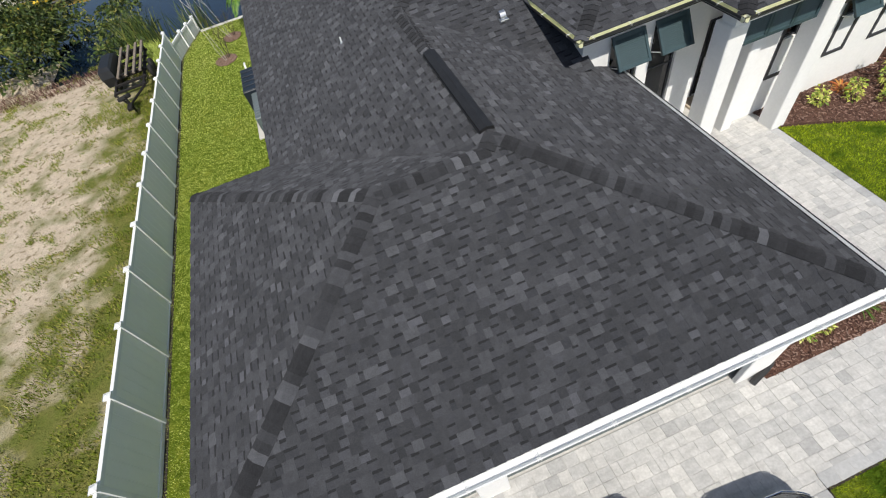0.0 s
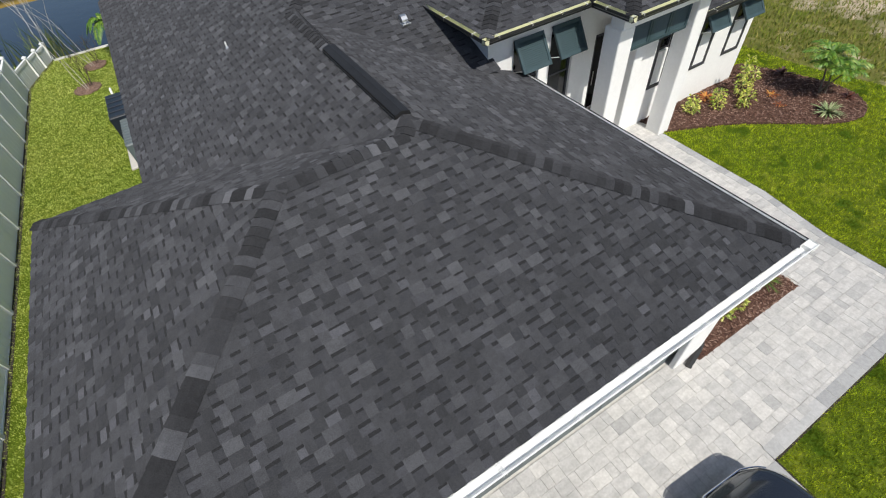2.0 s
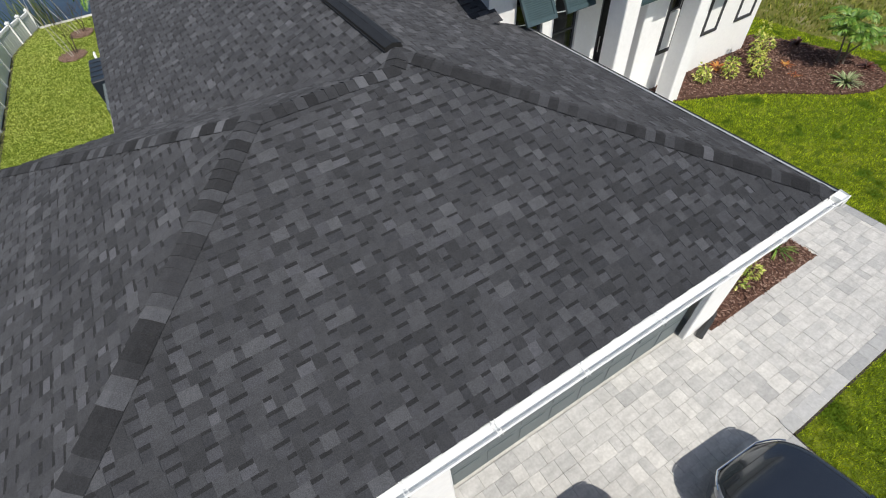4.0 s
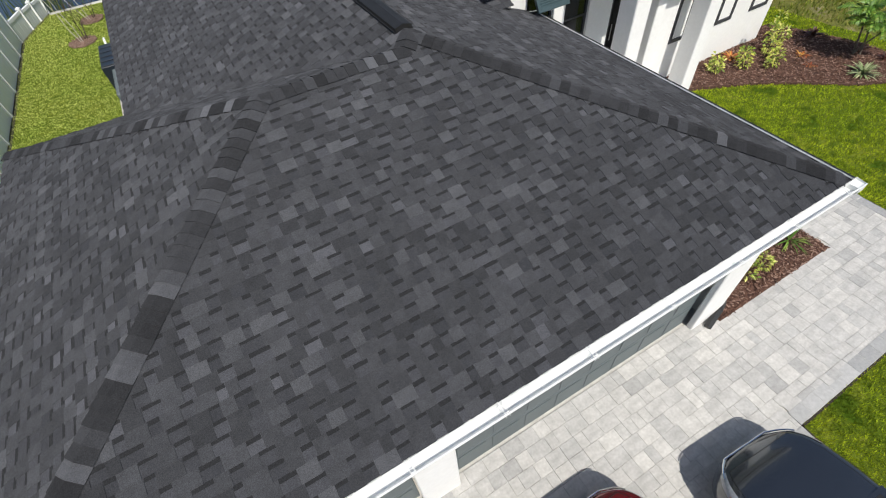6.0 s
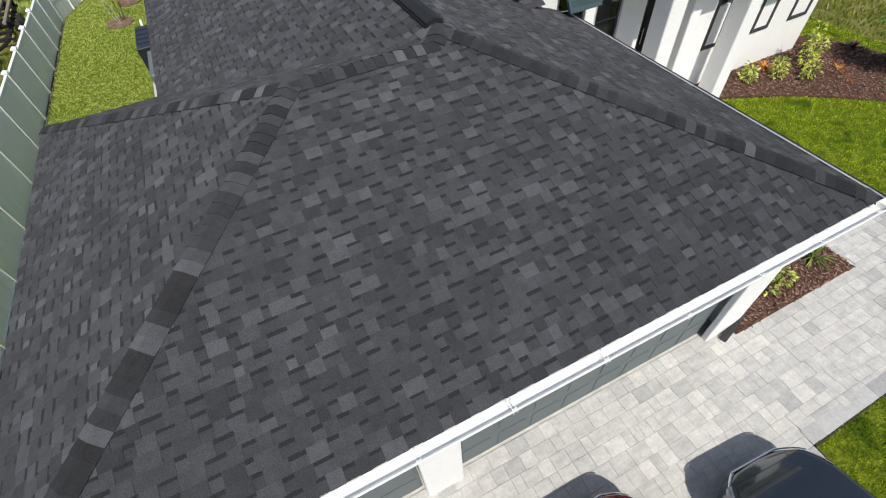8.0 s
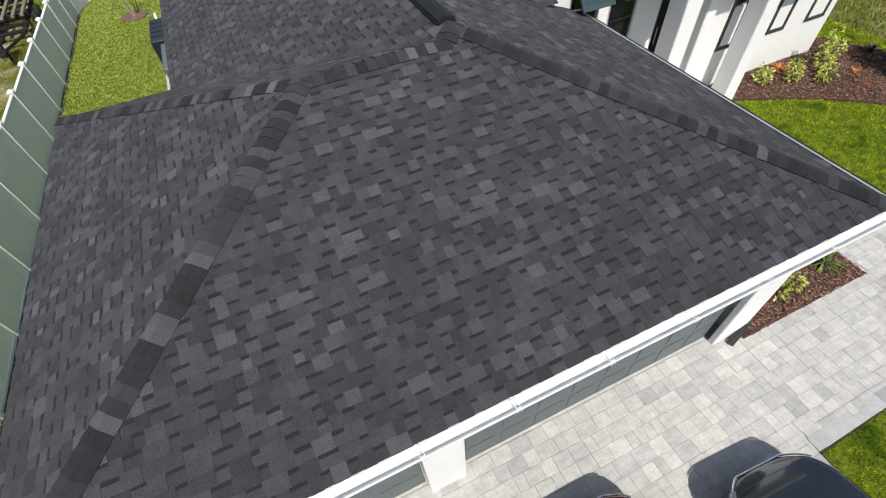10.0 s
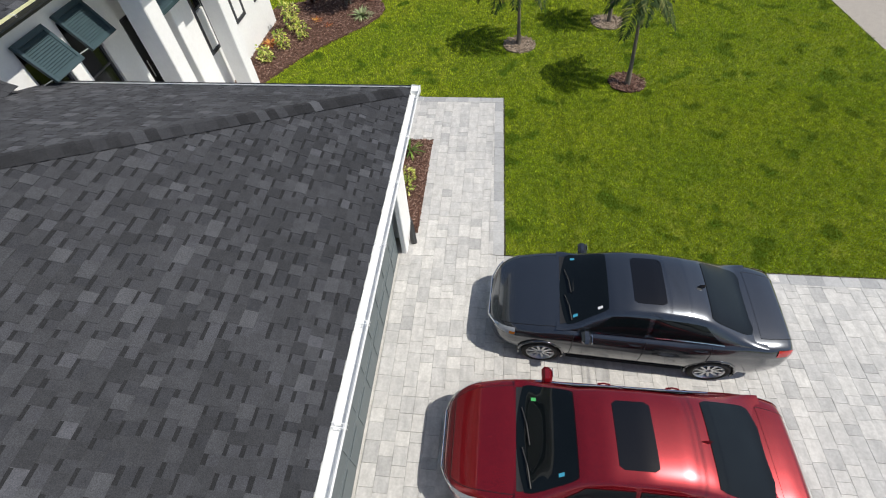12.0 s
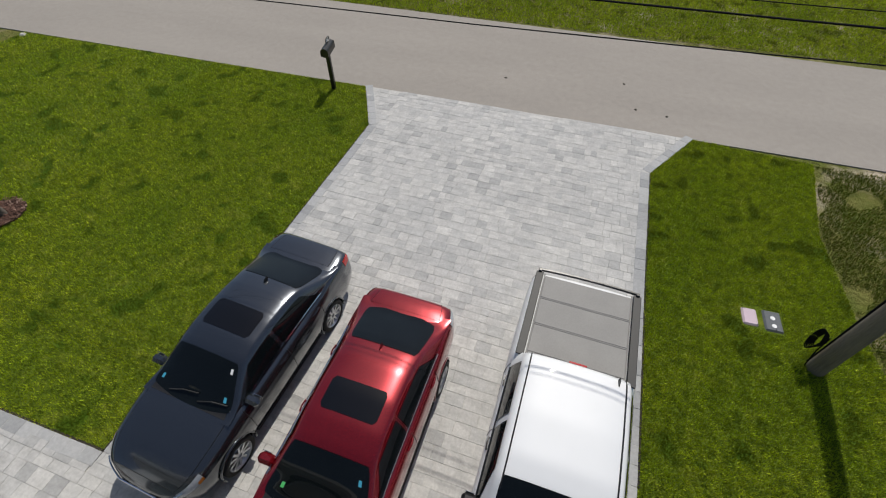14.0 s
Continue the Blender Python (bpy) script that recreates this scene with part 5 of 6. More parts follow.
# ---- plants ----
def leaf_cloud(blobs, count, size, rng, droop=0.3, slim=0.45):
    """Many single bent leaves scattered over the shells of blobs (x, y, z, rx, ry, rz)."""
    s = Shape()
    wts = np.array([b[3] * b[4] + b[5] * b[3] for b in blobs])
    picks = rng.choice(len(blobs), count, p=wts / wts.sum())
    for i in picks:
        bx, by, bz, rx, ry, rz = blobs[i]
        d = Vector(rng.normal(size=3)).normalized()
        r = rng.uniform(0.55, 1.08)
        p = Vector((bx + d.x * rx * r, by + d.y * ry * r, bz + d.z * rz * r))
        if p.z < 0.02:
            continue
        out = (Vector((d.x, d.y, d.z * 0.6 + 0.35)) + Vector(0.5 * rng.normal(size=3))).normalized()
        side = out.cross(Vector(rng.normal(size=3))).normalized()
        nrm = side.cross(out).normalized()
        l = size * rng.uniform(0.6, 1.3)
        w = l * slim
        tip = p + out * l - Vector((0, 0, droop * l))
        mid = p + out * l * 0.5 + nrm * l * 0.08
        s.face([p, mid - side * w * 0.5, tip, mid + side * w * 0.5])
    return s


def shrub(x, y, blobs, count, size, mat, label, name="shrub", category="shrub", group="", slim=0.45):
    rng = np.random.RandomState(int(abs(x * 131 + y * 17)) % 9999)
    ob = empty(name, pose(x, y, 0.02) @ Matrix.Diagonal((0.82, 0.82, 0.85, 1)), label, category, group)
    part("foliage", leaf_cloud(blobs, count, size, rng, slim=slim), mat, ob)
    st = Shape()
    for k in range(5):
        a = k * 1.3
        st.tube([(0.04 * math.cos(a), 0.04 * math.sin(a), -0.04), (0.12 * math.cos(a), 0.12 * math.sin(a), blobs[0][2])], [0.012, 0.006], 5)
    part("stems", st, M_TRUNK, ob)
    return ob


CR = "croton shrubs"
shrub(14.97, 10.86, [(0, 0, 0.28, 0.24, 0.24, 0.24), (0.06, 0.06, 0.48, 0.14, 0.14, 0.16)], 150, 0.14, M_CROTON, "rounded yellow-green variegated shrub in mulch", group=CR)
shrub(15.76, 10.51, [(0, 0, 0.24, 0.21, 0.20, 0.20), (0.28, 0.24, 0.38, 0.22, 0.20, 0.20)], 170, 0.14, M_CROTON, "low yellow-green variegated shrub in mulch", group=CR)
shrub(16.49, 10.05, [(-0.2, 0, 0.2, 0.17, 0.17, 0.18), (0.2, 0.15, 0.3, 0.26, 0.24, 0.25)], 170, 0.14, M_CROTON, "spreading yellow-green variegated shrub in mulch", group=CR)
shrub(17.04, 10.56, [(-0.15, 0, 0.40, 0.28, 0.26, 0.28), (0.4, 0.1, 0.62, 0.28, 0.26, 0.24), (0.0, 0.2, 0.85, 0.18, 0.18, 0.22), (-0.02, 0.15, 1.22, 0.14, 0.14, 0.24)], 330, 0.15, M_CROTON, "tall yellow-green variegated shrub in mulch", group=CR)


def rosette(x, y, blades, length, width, mat, label, rise=0.8, name="bromeliad", category="plant", group=""):
    rng = random.Random(int(x * 37 + y * 11))
    ob = empty(name, pose(x, y, 0.03) @ Matrix.Diagonal((0.82, 0.82, 0.85, 1)), label, category, group)
    s = Shape()
    for k in range(blades):
        a, up = rng.uniform(0, 6.28), rng.uniform(0.25, 1.0) * rise
        l = length * rng.uniform(0.7, 1.15)
        rows = []
        for t in (0.0, 0.35, 0.7, 1.0):
            r = l * t * math.cos(up) * (1 + 0.1 * t)
            z = l * (t * math.sin(up) - 0.35 * t * t)
            w = width * (1 - t) ** 0.6 * (0.6 + t) + 0.002
            c, q = math.cos(a), math.sin(a)
            rows.append([(r * c - w * q, r * q + w * c, max(z, 0)), (r * c + w * q, r * q - w * c, max(z, 0) + 0.004)])
        s.grid(rows)
    part("leaves", s, mat, ob)
    return ob


rosette(16.05, 11.1, 46, 0.42, 0.035, M_ORANGE, "orange-red bromeliad in the mulch bed", group="bromeliads")
rosette(15.92, 10.96, 30, 0.34, 0.03, M_ORANGE, "orange-red bromeliad in the mulch bed", group="bromeliads")
rosette(17.64, 9.96, 26, 0.34, 0.03, M_ORANGE, "small orange bromeliad in the mulch bed", group="bromeliads")
rosette(17.35, 9.47, 18, 0.28, 0.025, M_ORANGE, "small orange bromeliad in the mulch bed", group="bromeliads")
rosette(17.94, 11.07, 40, 0.55, 0.045, M_MAROON, "maroon broad-leaved ti plant in the bed", 1.3, "ti_plant", group="ti plants")
rosette(19.09, 10.52, 34, 0.48, 0.045, M_MAROON, "dark maroon ti plant in the bed", 1.3, "ti_plant", group="ti plants")
rosette(19.22, 8.5, 30, 0.36, 0.04, M_MAROON, "dark ti plant by the mulch edge", 1.3, "ti_plant", group="ti plants")
rosette(17.99, 8.39, 80, 0.62, 0.028, M_AGAVE, "pale striped spiky agave in the mulch bed", 1.25, "agave")
shrub(9.4, 5.59, [(0, 0, 0.22, 0.30, 0.20, 0.22), (0.5, 0.0, 0.2, 0.26, 0.18, 0.2)], 260, 0.10, M_CROTON, "low yellow-green shrub in the front bed")
rosette(10.85, 5.7, 46, 0.55, 0.015, M_PALMYOUNG, "tuft of green liriope in the front bed", 1.3, "liriope")
for k, (x, y) in enumerate(((14.1, 11.17), (14.35, 11.27))):
    rosette(x, y, 24, 0.4, 0.04, M_MAROON, "small dark plant beside the porch", 1.2, "ti_plant", group="ti plants")


def palm(x, y, height, lean, fronds, length, mat, label, trunk_r=0.060, seed=1, name="palm_tree", stems=1):
    rng = random.Random(seed)
    ob = empty(name, pose(x, y, 0) @ Matrix.Diagonal((0.88, 0.88, 0.88, 1)), label, "palm tree", "palms")
    for st in range(stems):
        sx, sy = (rng.uniform(-0.15, 0.15), rng.uniform(-0.15, 0.15)) if stems > 1 else (0, 0)
        lx, ly = (lean[0], lean[1]) if stems == 1 else (rng.uniform(-0.5, 0.5), rng.uniform(-0.5, 0.5))
        hh = height * (1 if stems == 1 else rng.uniform(0.5, 1.0))
        pts = [(sx + lx * t ** 1.3, sy + ly * t ** 1.3, hh * t - 0.03) for t in np.linspace(0, 1, 9)]
        radii = [trunk_r * (1.55 - 1.1 * min(t * 3, 1) * 0.5 - 0.25 * t) for t in np.linspace(0, 1, 9)]
        part("trunk", Shape().tube(pts, radii, 10), M_BARK, ob, smooth=True)
        top = Vector(pts[-1])
        if stems == 1:
            part("crownshaft", Shape().tube([top - Vector((0, 0, 0.05)), top + Vector((0.03, 0, 0.45))], [trunk_r * 0.9, trunk_r * 0.5], 8), M_PALMYOUNG, ob, smooth=True)
        n = fronds if stems == 1 else max(3, fronds // stems)
        for k in range(n):
            a = 2 * math.pi * (k + rng.uniform(-0.25, 0.25)) / n
            up = rng.uniform(0.10, 1.10) if stems == 1 else rng.uniform(0.65, 1.35)
            l = length * rng.uniform(0.8, 1.1)
            s = Shape()
            spine = []
            for t in np.linspace(0, 1, 12):
                r = l * (t * math.cos(up * (1 - 0.45 * t)))
                z = l * (t * math.sin(up) * 1.0 - ((0.80 if stems == 1 else 0.30) + 0.45 * math.sin(up)) * t * t * t ** 0.3) + (0.35 if stems == 1 else 0)
                spine.append(top + Vector((r * math.cos(a), r * math.sin(a), z)))
            s.tube(spine, [0.014 * (1 - 0.85 * t) for t in np.linspace(0, 1, 12)], 4, caps=False)
            for j in range(2, 60, 1 if stems == 1 else 2):
                f = j / 60 * 11
                i = min(int(f), 10)
                p = spine[i].lerp(spine[i + 1], f - i)
                d = (spine[i + 1] - spine[i]).normalized()
                side = d.cross(Vector((0, 0, 1))).normalized()
                ll = l * 0.34 * math.sin(math.pi * (0.12 + 0.80 * j / 60)) * rng.uniform(0.85, 1.1)
                for sd in (1, -1):
                    o = (side * sd * 0.85 + d * 0.62 + Vector((0, 0, 0.12 + rng.uniform(-0.25, 0.15)))).normalized()
                    q = p + o * ll * 0.55
                    e = p + o * ll - Vector((0, 0, 0.30 * ll))
                    w = d * 0.028
                    s.face([p, q - w, e, q + w])
            part("frond", s, mat, ob)
    return ob


palm(16.14, 2.96, 2.05, (0.30, 0.15), 10, 1.3, M_PALM, "young feather palm in a mulch ring", seed=4)
palm(13.95, -0.05, 2.25, (0.55, 0.10), 10, 1.3, M_PALM, "leaning young feather palm in a mulch ring", seed=7)
palm(17.66, -0.02, 2.2, (0.2, 0.1), 10, 1.25, M_PALM, "young feather palm in a mulch ring", seed=9)
palm(18.86, 9.13, 1.75, (0.2, 0.1), 27, 0.92, M_PALMYOUNG, "bright green multi-stemmed palm in the bed", 0.028, 12, stems=3)
palm(-0.13, 29.58, 1.3, (0.1, 0.0), 9, 1.0, M_PALMYOUNG, "small bright palm by the pond", 0.06, 15)
for x, y, r, mt, lb in ((16.13, 2.93, 0.50, M_SANDRING, "pale mulch ring round a palm"), (14.05, -0.05, 0.50, M_MULCH, "brown mulch ring round a palm"), (17.64, 0.03, 0.52, M_SANDRING, "pale mulch ring round a palm"), (-1.59, 26.6, 0.50, M_PINKMULCH, "faded mulch ring round a bare tree"), (-1.17, 28.87, 0.45, M_PINKMULCH, "faded mulch ring round a sapling")):
    rr = random.Random(int(x * 10))
    poly = [(x + r * rr.uniform(0.93, 1.05) * math.cos(a), y + r * rr.uniform(0.93, 1.05) * math.sin(a)) for a in np.linspace(0, 2 * math.pi, 22, endpoint=False)]
    ring = tagged(part("mulch_ring", Shape().prism(poly, -0.05, 0.035), mt), lb, "mulch ring", "mulch rings", kind="structure")
    chips = Shape()
    for k in range(260):
        a, d, l = rr.uniform(0, 6.28), r * 1.04 * math.sqrt(rr.uniform(0.02, 1)), rr.uniform(0.015, 0.045)
        chips.box((-l, -0.011, -0.006), (l, 0.011, 0.006), 0, pose(x + d * math.cos(a), y + d * math.sin(a), 0.045 + rr.uniform(0, 0.03), rr.uniform(-25, 25), rr.uniform(-25, 25), rr.uniform(0, 360)))
    tagged(part("mulch_chips", chips, M_CHIP if mt is M_MULCH else mt, ring), kind="stuff")


def bare_tree(x, y, height, lean, seed, label, mat=M_TWIG, spread=0.62, girth=0.014):
    rng = random.Random(seed)
    ob = empty("bare_tree", pose(x, y, 0), label, "tree")
    trunk = Shape()

    def grow(p, d, l, r, depth):
        pts, rad = [p], [r]
        for k in range(4):
            d = (d + Vector((rng.uniform(-1, 1), rng.uniform(-1, 1), rng.uniform(-0.3, 0.6))) * 0.20).normalized()
            p = p + d * l / 4
            pts.append(p)
            rad.append(r * (1 - 0.12 * (k + 1)))
        trunk.tube(pts, rad, 5)
        if depth:
            for k in range(rng.choice((2, 3))):
                nd = (d + Vector((rng.uniform(-1, 1), rng.uniform(-1, 1), rng.uniform(-0.2, 0.8))) * spread).normalized()
                grow(pts[rng.choice((3, 4))], nd, l * rng.uniform(0.55, 0.8), r * 0.55, depth - 1)
    for k in range(2):
        grow(Vector((0.05 * k, 0, -0.03)), Vector((lean[0] + 0.12 * k, lean[1], 1)).normalized(), height * 0.46, girth, 4)
    part("trunk", trunk, mat, ob)
    return ob


bare_tree(-1.61, 26.54, 5.2, (-0.42, 0.15), 5, "leafless pale thin-branched tree in a mulch ring")
bare_tree(-1.25, 28.82, 5.0, (-0.38, 0.1), 8, "leafless pale thin-branched tree by the pond")
bare_tree(-1.49, 26.71, 1.5, (0.1, 0.1), 11, "dark leafless sapling in a mulch ring", M_TRUNK, 0.7, 0.026)
bare_tree(-1.09, 28.97, 1.2, (0.1, 0.1), 13, "dark leafless sapling by the pond edge", M_TRUNK, 0.7, 0.022)

# dense bushes on the empty lot, reeds by the pond
wr = np.random.RandomState(3)
blobs = []
for k in range(70):
    bx, by = wr.uniform(-25, -7.0), wr.uniform(31.2, 41)
    edge = 30.3 + max(0, (-7.2 - bx)) * 0.13 + wr.uniform(0, 1.0)
    if by < edge:
        by = edge + 1.0
    h = wr.uniform(0.75, 1.15) * min(0.42 + 0.6 * max(0, -9.4 - bx), 3.9)
    blobs.append((bx, by, h * 0.55, wr.uniform(0.8, 1.4), wr.uniform(0.8, 1.4), h * 0.6))
woods = tagged(part("bush_thicket", leaf_cloud(blobs, 26000, 0.26, wr, 0.35, 0.5), M_WOODS), "dense green bushes on the empty lot", "bushes", kind="stuff")
reed = Shape()
for k in range(300):
    cx, cy = ((-6.0, 32.6) if k % 4 else (-3.0, 31.9))
    x, y = cx + wr.normal() * 0.6, cy + wr.normal() * 0.5
    a, l = wr.uniform(0, 6.28), wr.uniform(0.9, 2.1)
    dx, dy = 0.3 * l * math.cos(a), 0.3 * l * math.sin(a)
    w = 0.02
    reed.face([(x - w, y, -0.55), (x + w, y, -0.55), (x + dx * 0.5 + w * 0.6, y + dy * 0.5, l * 0.6 - 0.4), (x + dx, y + dy, l - 0.5), (x + dx * 0.5 - w * 0.6, y + dy * 0.5, l * 0.6 - 0.4)])
tagged(part("pond_reeds", reed, M_WOODS), "tall thin reeds at the pond edge", "reeds", kind="stuff")

# seawall edges and the yellow barrier across the pond
tagged(part("seawall_near", bevelled((-2.8, 30.85, -0.9), (40, 31.1, 0.03), 0.02), M_SEAWALL), "pale concrete pond edge behind the lawn", "seawall", kind="structure")
far = pose(-7.6, 46.2, 0, 0, 0, -5.8)
tagged(part("floating_barrier", Shape().tube([far @ Vector((x, 0.3 * math.sin(x * 0.6), -0.25)) for x in np.linspace(-16, 40, 70)], 0.20, 8), M_BOOM, smooth=True), "long yellow floating barrier along the far bank", "barrier")
tagged(part("seawall_far", Shape().box((-16, 0.9, -0.9), (40, 2.0, 0.15), 0, far), M_SEAWALL), "pale concrete seawall on the far bank", "seawall", kind="structure")
tagged(part("backdrop_path", Shape().box((-16, 2.9, -0.9), (40, 3.9, 0.10), 0, far), M_SEAWALL), "pale strip along the far bank", "path", kind="structure")

# ---- screened porch at the back corner ----
cage = empty("screen_enclosure", pose(0.6, 26.1, 0) @ Matrix.Diagonal((0.8, 0.8, 0.72, 1)), "dark bronze screen enclosure behind the house", "screen enclosure")
for k in range(3):
    part("screen_panel", bevelled((0.03 + 1.6 * k, -0.008, 0.1), (1.57 + 1.6 * k, 0.008, 5.2), 0.003), M_SCREEN, cage, "dark insect screen")
for k in range(4):
    part("post", bevelled((1.6 * k - 0.03, -0.03, 0), (1.6 * k + 0.03, 0.03, 5.25), 0.006), M_BRONZE, cage)
part("top_rail", bevelled((-0.03, -0.031, 5.2), (4.83, 0.031, 5.27), 0.006), M_BRONZE, cage)
tagged(part("gutter", bevelled((1.5, BACK + 0.02, roof_z(1.0) - 0.06), (2.9, BACK + 0.14, roof_z(1.0) + 0.03), 0.01), M_GUTTER), "short white gutter at the back of the roof", "gutter")

# ---- trailer on the empty lot ----
tl = empty("boat_trailer", pose(-5.89, 27.45, 0, 0, 0, 3) @ Matrix.Diagonal((0.85, 0.85, 0.85, 1)), "black rusty boat trailer with bunk beams and a covered box", "trailer")
for sx in (-0.75, 0.75):
    part("side_beam", bevelled((sx - 0.06, -2.0, 0.55), (sx + 0.06, 2.6, 0.68), 0.01), M_RUST, tl)
for k in range(6):
    part("cross_beam", bevelled((-0.75, -1.9 + 0.85 * k, 0.60), (0.9, -1.78 + 0.85 * k, 0.72), 0.01), M_RUST, tl)
part("drawbar", Shape().tube([(-0.7, -2.0, 0.58), (0.0, -3.3, 0.5), (0.7, -2.0, 0.58)], 0.06, 6), M_RUST, tl)
part("jack", Shape().tube([(0, -3.2, 0.0), (0, -3.2, 0.95)], 0.05, 6), M_RUST, tl)
part("coupler", bevelled((-0.12, -3.75, 0.42), (0.12, -3.2, 0.58), 0.02), M_RUST, tl)
tb = Shape()
tb.grid([[(-0.95 - 0.42 * k, 0.8 - 1.1 * k, z), (-0.95 + 0.30 * k, 0.8 - 1.2 * k, z), (-0.95 + 0.36 * k, 0.8 + 1.2 * k, z), (-0.95 - 0.36 * k, 0.8 + 1.25 * k, z)] for z, k in ((0.40, 0.9), (0.9, 1.0), (1.25, 0.92), (1.38, 0.7))], 0, True)
tb.face([(-1.244, 0.03, 1.38), (-0.74, -0.04, 1.38), (-0.698, 1.64, 1.38), (-1.202, 1.675, 1.38)])
part("covered_box", tb, M_TARP, tl, "black tarpaulin cover")
for bx in (-0.42, 0.0, 0.42, 0.78):
    part("bunk_beam", bevelled((bx - 0.07, -0.9, 0.92), (bx + 0.07, 3.0, 1.02), 0.015), M_POLE, tl, "grey weathered bunk beam")
for by in (-0.4, 2.4):
    part("bunk_post", bevelled((-0.5, by, 0.70), (0.85, by + 0.08, 0.92), 0.01), M_RUST, tl)
tw = lathe([(0.0, 0.09), (0.2, 0.1), (0.3, 0.1), (0.34, 0.06), (0.34, -0.06), (0.3, -0.1), (0.0, -0.1)]).mesh("wheel", M_TYRE, True)
for sx, sy in ((0.98, 0.2), (0.98, 1.0), (-0.98, 0.2), (-0.98, 1.0)):
    part("wheel", tw, None, tl, m=pose(sx, sy, 0.34, 0, 0, 90))
part("spare_wheel", tw, None, tl, m=pose(-0.2, -2.75, 0.72, 70, 0, 20))

# ---- street side ----
mb = empty("mailbox", pose(9.43, -7.6, 0, 0, 0, 12) @ Matrix.Diagonal((1.2, 1.2, 1.08, 1)), "black metal mailbox on a square post", "mailbox")
part("post", bevelled((-0.05, -0.05, -0.1), (0.05, 0.05, 1.05), 0.008), M_BLACK, mb)
prof = [(-0.095, 0.0), (-0.095, 0.12)] + [(-0.095 * math.cos(a), 0.12 + 0.10 * math.sin(a)) for a in np.linspace(0, math.pi, 9)][1:-1] + [(0.095, 0.12), (0.095, 0.0)]
mbx = Shape().grid([[(x, y, 1.05 + z) for x, z in prof] for y in (-0.33, 0.22)], 0, True)
mbx.face([(x, -0.33, 1.05 + z) for x, z in prof][::-1]).face([(x, 0.22, 1.05 + z) for x, z in prof])
part("box", mbx, M_BLACK, mb)
part("door", bevelled((-0.10, -0.345, 1.05), (0.10, -0.332, 1.24), 0.005), M_BLACK, mb)
plate = Shape().tube([(0, -0.25 + 0.13 * math.cos(a) + 0.10, 1.34 + 0.065 * math.sin(a)) for a in np.linspace(0, 2 * math.pi, 17)], 0.012, 5, caps=False)
part("top_plate_frame", plate, M_BLACK, mb)
part("plate_bars", Shape().box((-0.004, -0.21, 1.31), (0.004, -0.16, 1.37)).box((-0.004, -0.14, 1.31), (0.004, -0.09, 1.37)), M_GUTTER, mb, "pale bars on the plate")
part("bracket", bevelled((-0.06, -0.2, 1.02), (0.06, 0.2, 1.052), 0.005), M_BLACK, mb)

bx1 = empty("meter_box", pose(-2.14, -2.66, 0.0, 0, 0, 3), "lilac plastic utility box lid in the lawn", "utility box", "utility boxes")
part("lid", bevelled((-0.14, -0.20, -0.05), (0.14, 0.20, 0.035), 0.03), M_LILAC, bx1)
for sx, sy in ((-0.11, 0.17), (0.11, -0.17)):
    part("bolt", Shape().tube([(sx, sy, 0.03), (sx, sy, 0.04)], 0.012, 6), M_BLACK, bx1)
bx2 = empty("meter_box", pose(-2.55, -2.68, 0.0, 0, 0, 3), "dark grey utility box lid with two white dots", "utility box", "utility boxes")
part("lid", bevelled((-0.17, -0.25, -0.05), (0.17, 0.25, 0.03), 0.04), M_GREYLID, bx2)
for sy in (-0.06, 0.12):
    part("marker", Shape().tube([(0.0, sy, 0.028), (0.0, sy, 0.037)], 0.045, 14), M_WHITE, bx2, "white round marker")
part("keyhole", Shape().tube([(-0.02, 0.20, 0.028), (-0.02, 0.20, 0.034)], 0.014, 8), M_BLACK, bx2)

pl = empty("utility_pole", pose(-3.14, -1.85, 0), "weathered wooden utility pole with coiled cable", "utility pole")
part("shaft", Shape().tube([(0, 0, -0.2), (0, 0, 3), (0, 0, 10.5)], [0.155, 0.145, 0.115], 16), M_POLE, pl, smooth=True)
part("conduit", Shape().tube([(0.10, -0.13, 0.0), (0.10, -0.13, 5.0)], 0.022, 6), M_CABLE, pl)
coil = Shape()
for k in range(6):
    r = 0.13 + 0.012 * k
    coil.tube([(0.16 + 0.018 * k + 0.10 * math.sin(a * 0.5), -0.17 + r * 0.35 * math.cos(a), 0.62 + r * 1.5 * math.sin(a)) for a in np.linspace(0, 2 * math.pi, 22)], 0.011, 5, caps=False)
part("cable_coil", coil, M_CABLE, pl, "coil of black cable")
part("ground_cable", Shape().tube([(0.17, -0.14, 0.75), (0.20, -0.08, 0.4), (0.17, -0.02, 0.0)], 0.012, 5), M_CABLE, pl)
part("crossarm", bevelled((-0.06, -0.9, 9.2), (0.06, 0.9, 9.32), 0.01), M_POLE, pl)
for z0, sag, r in ((5.33, 0.60, 0.008), (5.63, 0.38, 0.012), (5.78, 0.40, 0.006)):
    s = Shape()
    for x0, x1 in ((-45, -3.14), (-3.14, 40)):
        s.tube([(x, -1.87, z0 - 4 * sag * ((x - x0) / (x1 - x0)) * (1 - (x - x0) / (x1 - x0))) for x in np.linspace(x0, x1, 14)], r, 5)
    tagged(part("overhead_cable", s, M_CABLE), "black overhead cable from the utility pole", "cable", "overhead cables")
tagged(part("roadside_stone", Shape().tube([(21.96, -7.2, -0.03), (21.96, -7.2, 0.05)], [0.16, 0.08], 7), M_SEAWALL), "small pale marker stone at the lawn corner", "stone")
rs = random.Random(5)
